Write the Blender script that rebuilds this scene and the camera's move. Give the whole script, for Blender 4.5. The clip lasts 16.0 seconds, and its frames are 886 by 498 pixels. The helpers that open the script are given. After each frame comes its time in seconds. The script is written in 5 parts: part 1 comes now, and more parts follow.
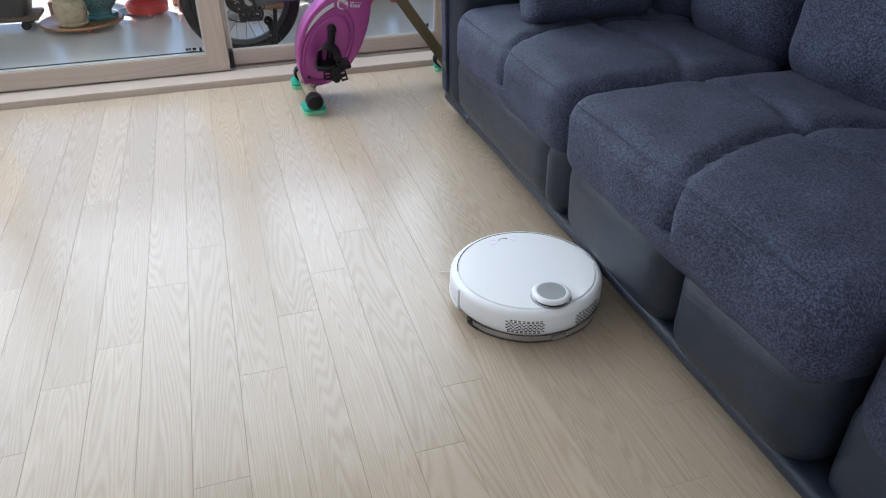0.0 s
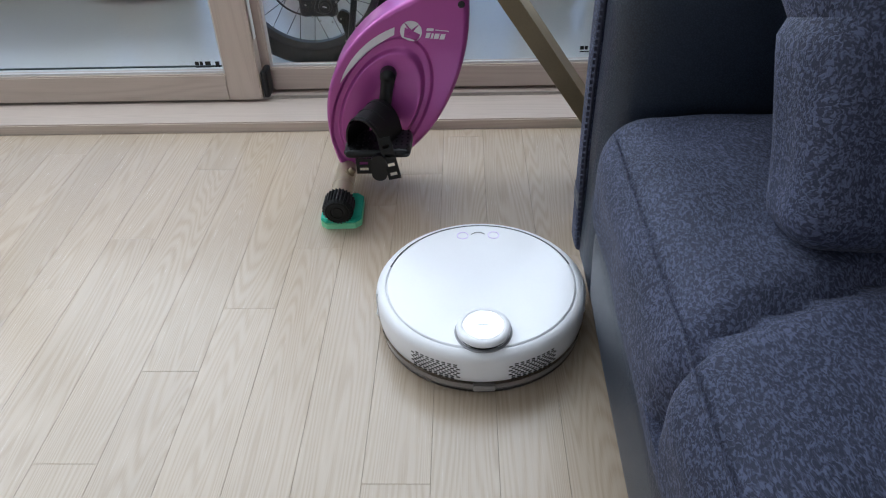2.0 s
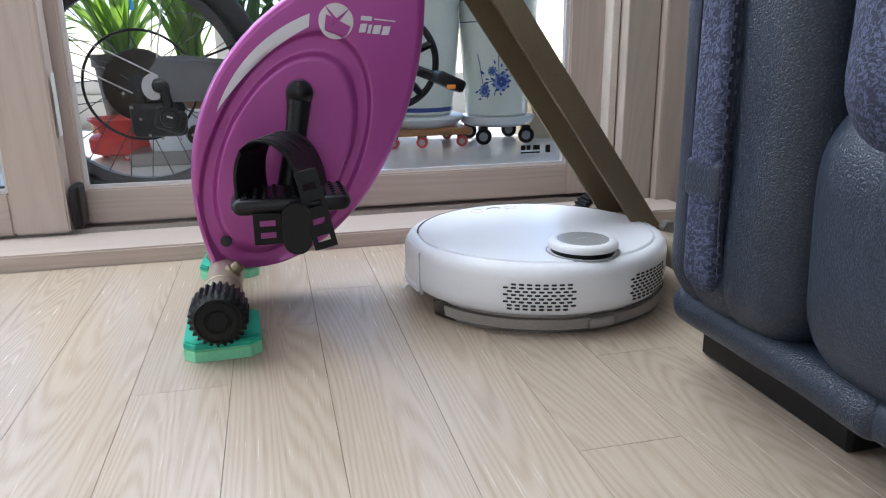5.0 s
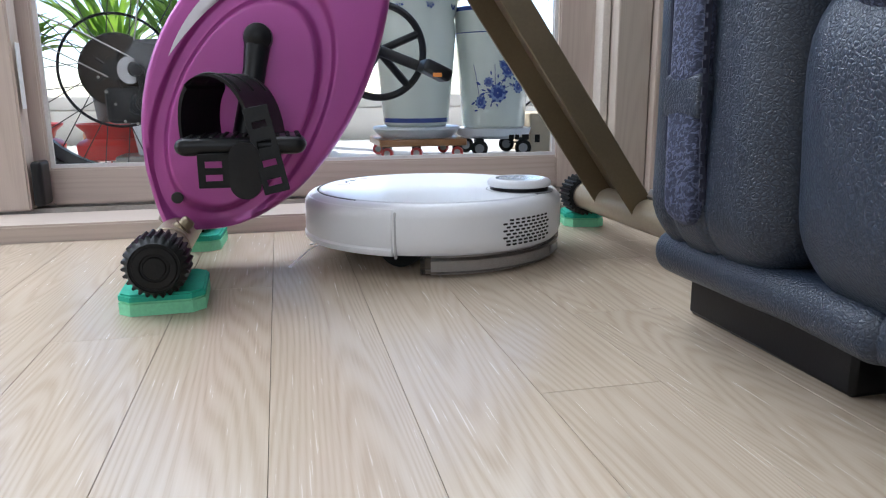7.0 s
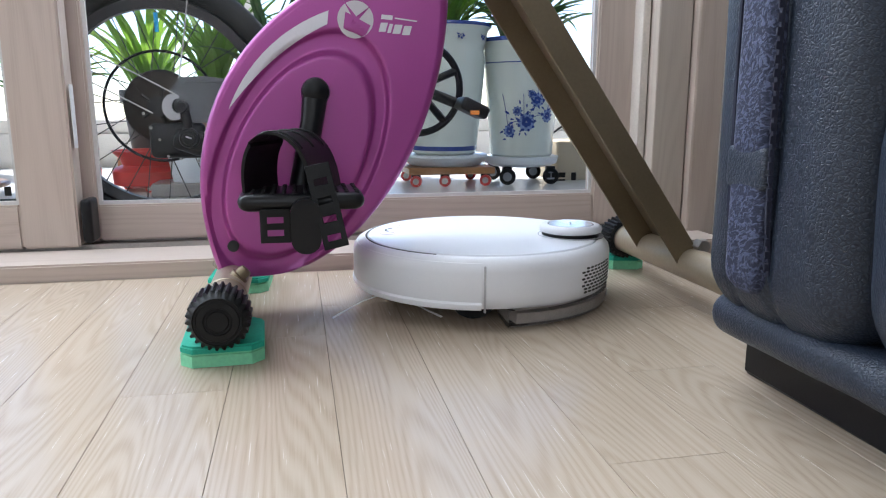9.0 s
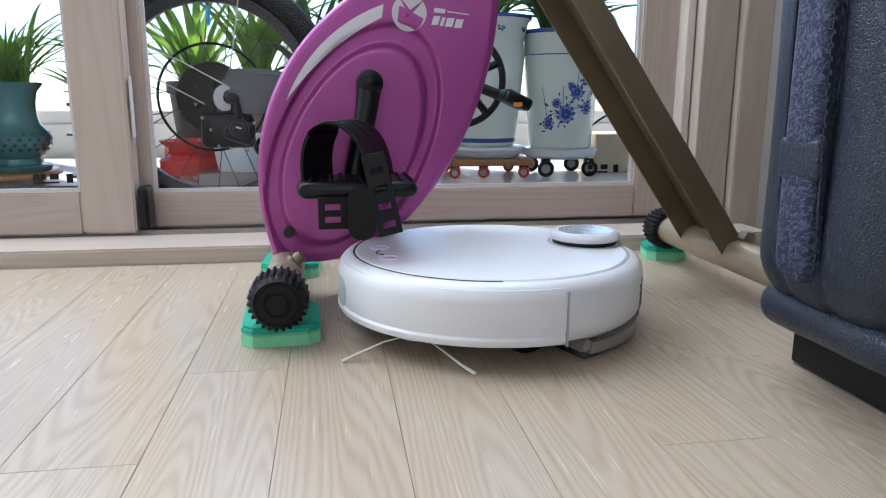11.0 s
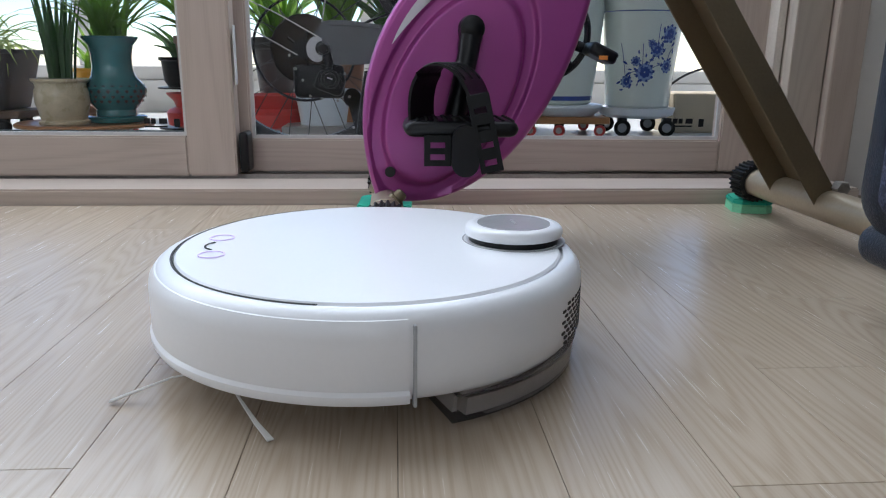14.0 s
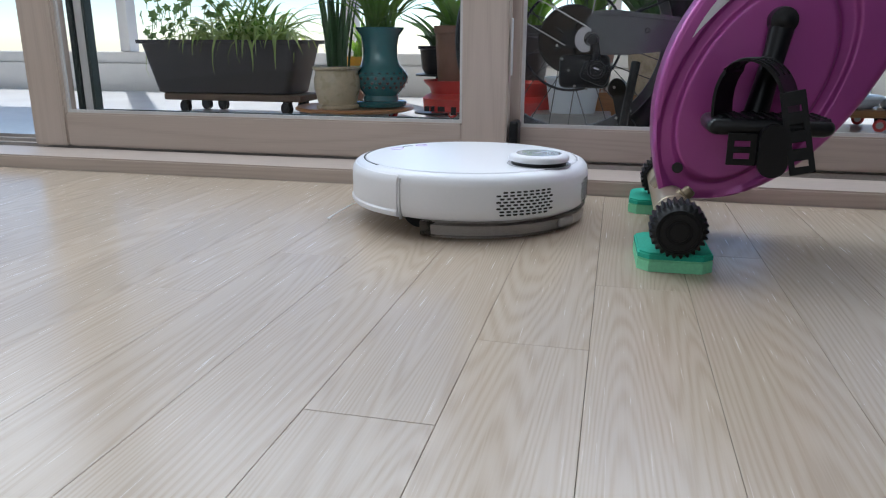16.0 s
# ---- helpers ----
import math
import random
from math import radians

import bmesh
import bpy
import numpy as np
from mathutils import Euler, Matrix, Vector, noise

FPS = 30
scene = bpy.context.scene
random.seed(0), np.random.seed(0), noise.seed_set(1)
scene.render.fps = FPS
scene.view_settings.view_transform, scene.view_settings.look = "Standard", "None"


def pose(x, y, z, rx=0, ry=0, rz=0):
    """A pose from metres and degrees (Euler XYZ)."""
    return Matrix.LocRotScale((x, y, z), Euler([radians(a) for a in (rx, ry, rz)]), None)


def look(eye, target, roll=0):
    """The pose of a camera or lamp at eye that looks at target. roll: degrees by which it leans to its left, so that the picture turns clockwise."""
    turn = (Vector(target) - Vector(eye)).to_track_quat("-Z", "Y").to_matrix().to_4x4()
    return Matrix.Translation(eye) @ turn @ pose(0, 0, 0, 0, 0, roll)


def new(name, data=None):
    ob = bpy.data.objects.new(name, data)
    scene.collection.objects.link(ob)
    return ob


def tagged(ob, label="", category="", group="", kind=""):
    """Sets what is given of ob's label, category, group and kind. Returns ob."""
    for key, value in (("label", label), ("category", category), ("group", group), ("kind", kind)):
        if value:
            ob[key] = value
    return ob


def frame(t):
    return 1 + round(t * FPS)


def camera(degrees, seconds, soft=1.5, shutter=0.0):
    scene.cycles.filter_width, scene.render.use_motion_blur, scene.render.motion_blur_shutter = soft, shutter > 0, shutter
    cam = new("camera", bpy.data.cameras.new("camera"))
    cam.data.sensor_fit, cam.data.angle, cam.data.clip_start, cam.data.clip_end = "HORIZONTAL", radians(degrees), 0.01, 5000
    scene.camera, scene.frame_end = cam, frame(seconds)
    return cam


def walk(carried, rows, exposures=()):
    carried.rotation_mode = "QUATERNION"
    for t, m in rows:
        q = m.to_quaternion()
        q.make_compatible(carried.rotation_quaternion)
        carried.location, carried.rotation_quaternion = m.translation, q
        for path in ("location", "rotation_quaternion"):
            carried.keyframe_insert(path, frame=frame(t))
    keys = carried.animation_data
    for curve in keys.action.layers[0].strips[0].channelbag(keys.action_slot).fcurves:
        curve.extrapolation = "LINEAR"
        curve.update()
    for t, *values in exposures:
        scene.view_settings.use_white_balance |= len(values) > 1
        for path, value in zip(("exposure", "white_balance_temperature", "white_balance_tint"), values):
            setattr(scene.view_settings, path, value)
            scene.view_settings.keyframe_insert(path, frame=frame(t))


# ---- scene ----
cam = camera(63.2, 16.0, soft=1.15)
PATH = [
    (0, (-0.291, -2.397, 0.995), (0.21, -0.781, -0.072), -0.3),
    (0.5, (0.051, -2.257, 0.995), (0.286, -0.596, -0.093), -0.7),
    (0.8, (0.155, -2.032, 1.0), (0.206, -0.37, -0.112), -1.2),
    (1, (0.204, -1.915, 0.989), (0.191, -0.252, -0.121), -0.7),
    (1.5, (0.274, -1.439, 0.941), (0.097, 0.172, -0.231), -1.5),
    (2, (0.26, -1.038, 0.855), (0.197, 0.543, -0.368), -1.9),
    (2.2, (0.208, -0.955, 0.839), (0.207, 0.605, -0.414), -2.1),
    (2.5, (0.111, -0.82, 0.703), (0.262, 0.731, -0.55), -1.4),
    (2.7, (0.107, -0.741, 0.567), (0.302, 0.806, -0.687), -1.2),
    (3, (0.135, -0.626, 0.414), (0.357, 0.98, -0.757), -2.4),
    (3.2, (0.12, -0.654, 0.428), (0.416, 1.098, -0.49), -1.3),
    (3.5, (0.11, -0.668, 0.412), (0.463, 1.128, -0.394), -0.9),
    (4, (0.08, -0.643, 0.388), (0.515, 1.159, -0.364), -0.7),
    (4.2, (0.074, -0.636, 0.382), (0.521, 1.181, -0.324), -0.6),
    (6.3, (0.123, -0.594, 0.217), (0.528, 1.316, -0.214), -0.5),
    (6.5, (0.137, -0.592, 0.213), (0.539, 1.318, -0.223), -0.6),
    (7, (0.131, -0.585, 0.213), (0.556, 1.322, -0.216), -0.4),
    (7.5, (0.131, -0.58, 0.213), (0.563, 1.341, -0.135), -0.3),
    (8, (0.107, -0.573, 0.233), (0.529, 1.347, -0.135), -0.2),
    (8.5, (0.109, -0.575, 0.245), (0.516, 1.346, -0.137), -0.1),
    (9, (0.09, -0.579, 0.256), (0.477, 1.344, -0.133), 0.0),
    (11.3, (0.063, -0.599, 0.255), (0.348, 1.336, -0.162), 0.3),
    (11.5, (0.06, -0.6, 0.253), (0.334, 1.335, -0.17), 0.4),
    (12, (0.051, -0.61, 0.251), (0.294, 1.326, -0.188), 0.5),
    (12.5, (0.052, -0.614, 0.249), (0.266, 1.324, -0.196), 0.5),
    (13, (0.056, -0.619, 0.248), (0.251, 1.319, -0.205), 0.5),
    (13.5, (0.051, -0.631, 0.23), (0.225, 1.307, -0.234), 0.5),
    (14, (0.018, -0.639, 0.233), (0.152, 1.292, -0.271), 0.6),
    (14.2, (0.009, -0.64, 0.229), (0.082, 1.295, -0.273), 0.5),
    (14.5, (-0.043, -0.658, 0.237), (-0.092, 1.274, -0.28), 0.6),
    (15, (-0.059, -0.665, 0.233), (-0.37, 1.239, -0.293), 0.3),
    (15.5, (-0.063, -0.665, 0.232), (-0.459, 1.22, -0.303), 0.2),
    (16, (-0.068, -0.667, 0.245), (-0.508, 1.206, -0.303), 0.2),
]
LIGHT = [(0, 0.58, 6000, 10), (1, 0.52, 6000, 10), (2, 0.32, 5980, 10), (3, 0.24, 6200, 11), (3.4, 0.48, 6050, 12), (4.2, 0.76, 5980, 12), (6.3, 0.92, 5960, 12), (9, 0.98, 5960, 12),
         (11.5, 0.79, 5900, 11), (12.5, 0.73, 5900, 11), (13, 0.55, 5920, 11), (14, 0.29, 5900, 11), (15, 0.16, 5900, 11), (16, 0.15, 5920, 11)]
walk(cam, [(t, look(eye, target, roll)) for t, eye, target, roll in PATH], LIGHT)

# ---- light ----
world = bpy.data.worlds.new("sky")
scene.world = world
world.use_nodes = True
wn = world.node_tree.nodes
sky = wn.new("ShaderNodeTexSky")
sky.sky_type, sky.sun_disc = "NISHITA", False
sky.dust_density, sky.ozone_density, sky.air_density = 0.2, 1.5, 0.8
sky.sun_elevation, sky.sun_rotation = radians(48), radians(25)
wn["Background"].inputs["Strength"].default_value = 0.15
world.node_tree.links.new(sky.outputs["Color"], wn["Background"].inputs["Color"])
sun = new("sun", bpy.data.lights.new("sun", "SUN"))
sun.data.energy, sun.data.angle, sun.data.color = 4.6, radians(0.6), (1.0, 0.95, 0.88)
sun.matrix_world = look((0, 0, 0), (0.32, -0.42, -0.85))
scene.view_settings.exposure = 0.55


def area_lamp(name, eye, target, wide, high, watts, color):
    """A rectangular area lamp: the sky's light in the balcony window's opening, and an added fill."""
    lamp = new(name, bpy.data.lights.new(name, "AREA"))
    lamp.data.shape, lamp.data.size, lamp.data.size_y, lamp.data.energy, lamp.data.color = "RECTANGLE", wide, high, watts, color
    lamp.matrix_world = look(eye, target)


area_lamp("balcony_window_light", (-1.2, 0.60, 1.36), (-1.2, -1.2, 0.55), 3.8, 1.4, 53, (0.88, 0.95, 1.0))
# added fill from behind the camera; the south wall has no opening
area_lamp("south_window_light", (-0.9, -4.16, 1.45), (-0.9, 0.0, 0.6), 3.4, 1.5, 21, (0.90, 0.96, 1.0))


# ---- materials ----
def ramp(nt, fac, stops):
    r = nt.nodes.new("ShaderNodeValToRGB")
    el = r.color_ramp.elements
    while len(el) < len(stops):
        el.new(0.5)
    for e, (p, c) in zip(el, stops):
        e.position, e.color = p, (*c, 1)
    nt.links.new(fac, r.inputs["Fac"])
    return r.outputs["Color"]


def node(nt, kind, **inputs):
    n = nt.nodes.new(kind)
    for k, v in inputs.items():
        n.inputs[k].default_value = v
    return n


def mat(name, base, rough=0.5, metal=0.0, var=0.12, scale=18.0, fine=260.0, bump=0.1, depth=0.001, coat=0.0, dirt=None, stretch=(1, 1, 1), spec=0.5):
    """A surface with variation at two scales, fine relief and uneven gloss."""
    m = bpy.data.materials.new(name)
    m.use_nodes = True
    nt = m.node_tree
    b = nt.nodes["Principled BSDF"]
    tc = nt.nodes.new("ShaderNodeTexCoord")
    mp = node(nt, "ShaderNodeMapping", Scale=stretch)
    nt.links.new(tc.outputs["Object"], mp.inputs["Vector"])
    n1 = node(nt, "ShaderNodeTexNoise", Scale=scale, Detail=4.0)
    n2 = node(nt, "ShaderNodeTexNoise", Scale=fine, Detail=3.0)
    for n in (n1, n2):
        nt.links.new(mp.outputs["Vector"], n.inputs["Vector"])
    mix = nt.nodes.new("ShaderNodeMath")
    mix.operation = "MULTIPLY_ADD"
    mix.inputs[1].default_value = 0.45
    nt.links.new(n2.outputs["Fac"], mix.inputs[0])
    half = nt.nodes.new("ShaderNodeMath")
    half.operation = "MULTIPLY"
    half.inputs[1].default_value = 0.55
    nt.links.new(n1.outputs["Fac"], half.inputs[0])
    nt.links.new(half.outputs[0], mix.inputs[2])
    lo = tuple(c * (1 - var) for c in (dirt or base))
    hi = tuple(min(1, c * (1 + var)) for c in base)
    nt.links.new(ramp(nt, mix.outputs[0], [(0.3, lo), (0.7, hi)]), b.inputs["Base Color"])
    rr = node(nt, "ShaderNodeMapRange")
    rr.inputs["To Min"].default_value, rr.inputs["To Max"].default_value = rough * 0.85, min(1, rough * 1.15)
    nt.links.new(n1.outputs["Fac"], rr.inputs["Value"])
    nt.links.new(rr.outputs["Result"], b.inputs["Roughness"])
    b.inputs["Metallic"].default_value = metal
    b.inputs["Coat Weight"].default_value = coat
    b.inputs["Specular IOR Level"].default_value = spec
    if bump:
        bp = node(nt, "ShaderNodeBump", Strength=bump, Distance=depth)
        nt.links.new(n2.outputs["Fac"], bp.inputs["Height"])
        nt.links.new(bp.outputs["Normal"], b.inputs["Normal"])
    return m


def plank_wood(name, pale, dark, rough, random_offset=True, along=1, grain=1.0, bump=0.15, tone=0.12):
    """Oak-like grain: long streaks with arched figure, each piece its own cut and tone."""
    m = bpy.data.materials.new(name)
    m.use_nodes = True
    nt = m.node_tree
    b = nt.nodes["Principled BSDF"]
    tc = nt.nodes.new("ShaderNodeTexCoord")
    oi = nt.nodes.new("ShaderNodeObjectInfo")
    off = nt.nodes.new("ShaderNodeVectorMath")
    off.operation = "MULTIPLY_ADD"
    off.inputs[1].default_value = (7.3, 11.1, 3.7) if random_offset else (0, 0, 0)
    cx = nt.nodes.new("ShaderNodeCombineXYZ")
    for k in range(3):
        nt.links.new(oi.outputs["Random"], cx.inputs[k])
    nt.links.new(cx.outputs[0], off.inputs[0])
    nt.links.new(tc.outputs["Object"], off.inputs[2])
    sc = [9.0, 9.0, 9.0]
    sc[along] = 0.5
    mp = node(nt, "ShaderNodeMapping", Scale=sc)
    nt.links.new(off.outputs[0], mp.inputs["Vector"])
    figure = node(nt, "ShaderNodeTexNoise", Scale=1.0, Detail=1.5, Distortion=0.15)
    nt.links.new(mp.outputs[0], figure.inputs["Vector"])
    rings = nt.nodes.new("ShaderNodeMath")
    rings.operation = "MULTIPLY"
    rings.inputs[1].default_value = 400.0 * grain
    nt.links.new(figure.outputs["Fac"], rings.inputs[0])
    wave = nt.nodes.new("ShaderNodeMath")
    wave.operation = "SINE"
    nt.links.new(rings.outputs[0], wave.inputs[0])
    sc2 = [620.0, 620.0, 620.0]
    sc2[along] = 14.0
    mp2 = node(nt, "ShaderNodeMapping", Scale=sc2)
    nt.links.new(off.outputs[0], mp2.inputs["Vector"])
    pores = node(nt, "ShaderNodeTexNoise", Scale=1.0, Detail=3.0)
    nt.links.new(mp2.outputs[0], pores.inputs["Vector"])
    mixer = nt.nodes.new("ShaderNodeMath")
    mixer.operation = "MULTIPLY_ADD"
    mixer.inputs[1].default_value = 0.10
    nt.links.new(wave.outputs[0], mixer.inputs[0])
    soft_pores = nt.nodes.new("ShaderNodeMath")
    soft_pores.operation = "MULTIPLY_ADD"
    soft_pores.inputs[1].default_value, soft_pores.inputs[2].default_value = 0.42, 0.30
    nt.links.new(pores.outputs["Fac"], soft_pores.inputs[0])
    nt.links.new(soft_pores.outputs[0], mixer.inputs[2])
    col = ramp(nt, mixer.outputs[0], [(0.25, dark), (0.5, tuple((2 * p + d) / 3 for p, d in zip(pale, dark))), (0.75, pale)])
    shade = nt.nodes.new("ShaderNodeMapRange")
    shade.inputs["To Min"].default_value, shade.inputs["To Max"].default_value = 1 - tone, 1 + tone * 0.6
    nt.links.new(oi.outputs["Random"], shade.inputs["Value"])
    mul = nt.nodes.new("ShaderNodeVectorMath")
    mul.operation = "SCALE"
    nt.links.new(col, mul.inputs[0])
    nt.links.new(shade.outputs[0], mul.inputs["Scale"])
    nt.links.new(mul.outputs[0], b.inputs["Base Color"])
    rr = node(nt, "ShaderNodeMapRange")
    rr.inputs["To Min"].default_value, rr.inputs["To Max"].default_value = rough * 0.85, rough * 1.2
    nt.links.new(pores.outputs["Fac"], rr.inputs["Value"])
    nt.links.new(rr.outputs[0], b.inputs["Roughness"])
    bp = node(nt, "ShaderNodeBump", Strength=bump, Distance=0.0006)
    nt.links.new(mixer.outputs[0], bp.inputs["Height"])
    nt.links.new(bp.outputs["Normal"], b.inputs["Normal"])
    return m


def hide(name, low, high, cell, rough, bump, depth, smooth=0.0, sheen=0.0, stretch=(1, 1, 1)):
    """Leather or cracked suede: cells with creases between them."""
    m = bpy.data.materials.new(name)
    m.use_nodes = True
    nt = m.node_tree
    b = nt.nodes["Principled BSDF"]
    tc = nt.nodes.new("ShaderNodeTexCoord")
    mp = node(nt, "ShaderNodeMapping", Scale=stretch)
    nt.links.new(tc.outputs["Object"], mp.inputs["Vector"])
    wob = node(nt, "ShaderNodeTexNoise", Scale=cell * 0.6, Detail=2.0)
    nt.links.new(mp.outputs[0], wob.inputs["Vector"])
    add = nt.nodes.new("ShaderNodeVectorMath")
    add.operation = "MULTIPLY_ADD"
    add.inputs[1].default_value = (1.2 / cell,) * 3
    nt.links.new(wob.outputs["Color"], add.inputs[0])
    nt.links.new(mp.outputs[0], add.inputs[2])
    vo = node(nt, "ShaderNodeTexVoronoi", Scale=cell)
    vo.feature = "DISTANCE_TO_EDGE"
    nt.links.new(add.outputs[0], vo.inputs["Vector"])
    big = node(nt, "ShaderNodeTexNoise", Scale=7.0, Detail=4.0)
    nt.links.new(tc.outputs["Object"], big.inputs["Vector"])
    edge = node(nt, "ShaderNodeMapRange")
    edge.inputs["From Max"].default_value = 0.26
    nt.links.new(vo.outputs["Distance"], edge.inputs["Value"])
    amount = nt.nodes.new("ShaderNodeMath")
    amount.operation = "MULTIPLY_ADD"
    amount.inputs[1].default_value = 0.6
    nt.links.new(edge.outputs[0], amount.inputs[0])
    part_big = nt.nodes.new("ShaderNodeMath")
    part_big.operation = "MULTIPLY"
    part_big.inputs[1].default_value = 0.6
    nt.links.new(big.outputs["Fac"], part_big.inputs[0])
    nt.links.new(part_big.outputs[0], amount.inputs[2])
    nt.links.new(ramp(nt, amount.outputs[0], [(0.25, low), (0.85, high)]), b.inputs["Base Color"])
    b.inputs["Roughness"].default_value = rough
    b.inputs["Sheen Weight"].default_value = sheen
    b.inputs["Sheen Roughness"].default_value = 0.5
    b.inputs["Specular IOR Level"].default_value = 0.4
    bp = node(nt, "ShaderNodeBump", Strength=bump, Distance=depth)
    nt.links.new(edge.outputs[0], bp.inputs["Height"])
    nt.links.new(bp.outputs["Normal"], b.inputs["Normal"])
    return m


def flecked(name, low, high, size, rough, sheen):
    """Cracked suede: pale worm-like flecks on a dark ground, in patches that lie this way and that."""
    m = bpy.data.materials.new(name)
    m.use_nodes = True
    nt = m.node_tree
    b = nt.nodes["Principled BSDF"]
    tc = nt.nodes.new("ShaderNodeTexCoord")
    big = node(nt, "ShaderNodeTexNoise", Scale=9.0, Detail=3.0)
    nt.links.new(tc.outputs["Object"], big.inputs["Vector"])
    bend = nt.nodes.new("ShaderNodeVectorMath")
    bend.operation = "MULTIPLY_ADD"
    bend.inputs[1].default_value = (0.05, 0.05, 0.05)
    nt.links.new(big.outputs["Color"], bend.inputs[0])
    nt.links.new(tc.outputs["Object"], bend.inputs[2])
    mp = node(nt, "ShaderNodeMapping", Scale=(1, 0.5, 0.65))
    nt.links.new(bend.outputs[0], mp.inputs["Vector"])
    worm = node(nt, "ShaderNodeTexNoise", Scale=size, Detail=1.5, Roughness=0.45, Distortion=0.9)
    nt.links.new(mp.outputs[0], worm.inputs["Vector"])
    fine = node(nt, "ShaderNodeTexNoise", Scale=size * 6, Detail=2.0)
    nt.links.new(tc.outputs["Object"], fine.inputs["Vector"])
    fleck = node(nt, "ShaderNodeMapRange")
    fleck.inputs["From Min"].default_value, fleck.inputs["From Max"].default_value = 0.44, 0.62
    nt.links.new(worm.outputs["Fac"], fleck.inputs["Value"])
    tone = nt.nodes.new("ShaderNodeMath")
    tone.operation = "MULTIPLY_ADD"
    tone.inputs[1].default_value = 0.48
    nt.links.new(fleck.outputs[0], tone.inputs[0])
    wear = nt.nodes.new("ShaderNodeMath")
    wear.operation = "MULTIPLY"
    nt.links.new(big.outputs["Fac"], wear.inputs[0])
    nt.links.new(fine.outputs["Fac"], wear.inputs[1])
    nt.links.new(wear.outputs[0], tone.inputs[2])
    nt.links.new(ramp(nt, tone.outputs[0], [(0.15, low), (0.55, tuple((p + q) / 2.4 for p, q in zip(low, high))), (0.95, high)]), b.inputs["Base Color"])
    b.inputs["Roughness"].default_value = rough
    b.inputs["Sheen Weight"].default_value, b.inputs["Sheen Roughness"].default_value = sheen, 0.45
    b.inputs["Specular IOR Level"].default_value = 0.3
    bp = node(nt, "ShaderNodeBump", Strength=0.55, Distance=0.0011)
    nt.links.new(fleck.outputs[0], bp.inputs["Height"])
    nt.links.new(bp.outputs["Normal"], b.inputs["Normal"])
    return m


def glass(name, tint=(1, 1, 1), rough=0.0, ior=1.45):
    m = bpy.data.materials.new(name)
    m.use_nodes = True
    b = m.node_tree.nodes["Principled BSDF"]
    b.inputs["Base Color"].default_value = (*tint, 1)
    b.inputs["Roughness"].default_value = rough
    b.inputs["Transmission Weight"].default_value = 1.0
    b.inputs["IOR"].default_value = ior
    return m


def glow(name, color, strength):
    m = bpy.data.materials.new(name)
    m.use_nodes = True
    b = m.node_tree.nodes["Principled BSDF"]
    b.inputs["Base Color"].default_value = (*color, 1)
    b.inputs["Emission Color"].default_value = (*color, 1)
    b.inputs["Emission Strength"].default_value = strength
    return m


FLOOR_WOOD = plank_wood("pale_oak_floor", (0.465, 0.378, 0.288), (0.325, 0.246, 0.172), 0.25, tone=0.06, bump=0.06)
SASH_WOOD = plank_wood("sash_woodgrain", (0.53, 0.445, 0.385), (0.42, 0.345, 0.29), 0.42, along=2, grain=0.45, tone=0.05)
RAIL_WOOD = plank_wood("rail_woodgrain", (0.53, 0.445, 0.385), (0.42, 0.345, 0.29), 0.42, along=0, grain=0.45, tone=0.05)
PALE_WOOD = plank_wood("jamb_woodgrain", (0.52, 0.455, 0.39), (0.43, 0.37, 0.31), 0.45, along=2, grain=0.45, tone=0.05)
JOINT = mat("joint_filler", (0.15, 0.11, 0.075), 0.8)
WALL_PAINT = mat("white_wallpaper", (0.74, 0.72, 0.69), 0.85, var=0.05, fine=400, bump=0.25)
CEILING_PAINT = mat("ceiling_paper", (0.80, 0.79, 0.77), 0.9, var=0.03)
SUEDE = flecked("navy_cracked_suede", (0.009, 0.012, 0.029), (0.092, 0.106, 0.182), 430, 0.74, 0.03)
LEATHER = hide("slate_blue_leather", (0.009, 0.014, 0.024), (0.022, 0.030, 0.048), 310, 0.37, 0.42, 0.0008)
STITCH = mat("navy_stitching", (0.012, 0.014, 0.032), 0.8)
WHITE_PLASTIC = mat("white_plastic", (0.77, 0.77, 0.79), 0.32, var=0.015, bump=0.02, coat=0.15)
WHITE_GLOSS = mat("white_gloss_lid", (0.81, 0.81, 0.83), 0.30, var=0.012, bump=0.0, coat=0.1)
BLACK_PLASTIC = mat("black_plastic", (0.005, 0.005, 0.006), 0.34, var=0.2, bump=0.12, spec=0.28)
BLACK_RUBBER = mat("black_rubber", (0.006, 0.006, 0.006), 0.45, var=0.25, bump=0.3, spec=0.22)
GREY_MESH = mat("grey_sensor_mesh", (0.32, 0.32, 0.33), 0.5, var=0.2, fine=900, bump=0.4)
SILVER = mat("silver_print", (0.62, 0.60, 0.64), 0.35, metal=0.3, var=0.05)
# near-black for seams and marks; also stands in for shade in gaps and holes
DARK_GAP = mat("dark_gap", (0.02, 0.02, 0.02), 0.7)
SMOKE = glass("smoked_clear_plastic", (0.93, 0.91, 0.89), 0.10)
PURPLE = mat("metallic_magenta_paint", (0.35, 0.060, 0.27), 0.32, metal=0.35, var=0.05, scale=6, fine=900, bump=0.03, coat=0.25)
BRONZE = mat("bronze_metal_paint", (0.20, 0.155, 0.095), 0.38, metal=0.5, var=0.10, bump=0.05)
CHAMPAGNE = mat("champagne_tube_paint", (0.42, 0.35, 0.25), 0.33, metal=0.5, var=0.10, bump=0.05)
GREEN_FOAM = mat("green_foam", (0.02, 0.36, 0.24), 0.75, var=0.18, bump=0.4)
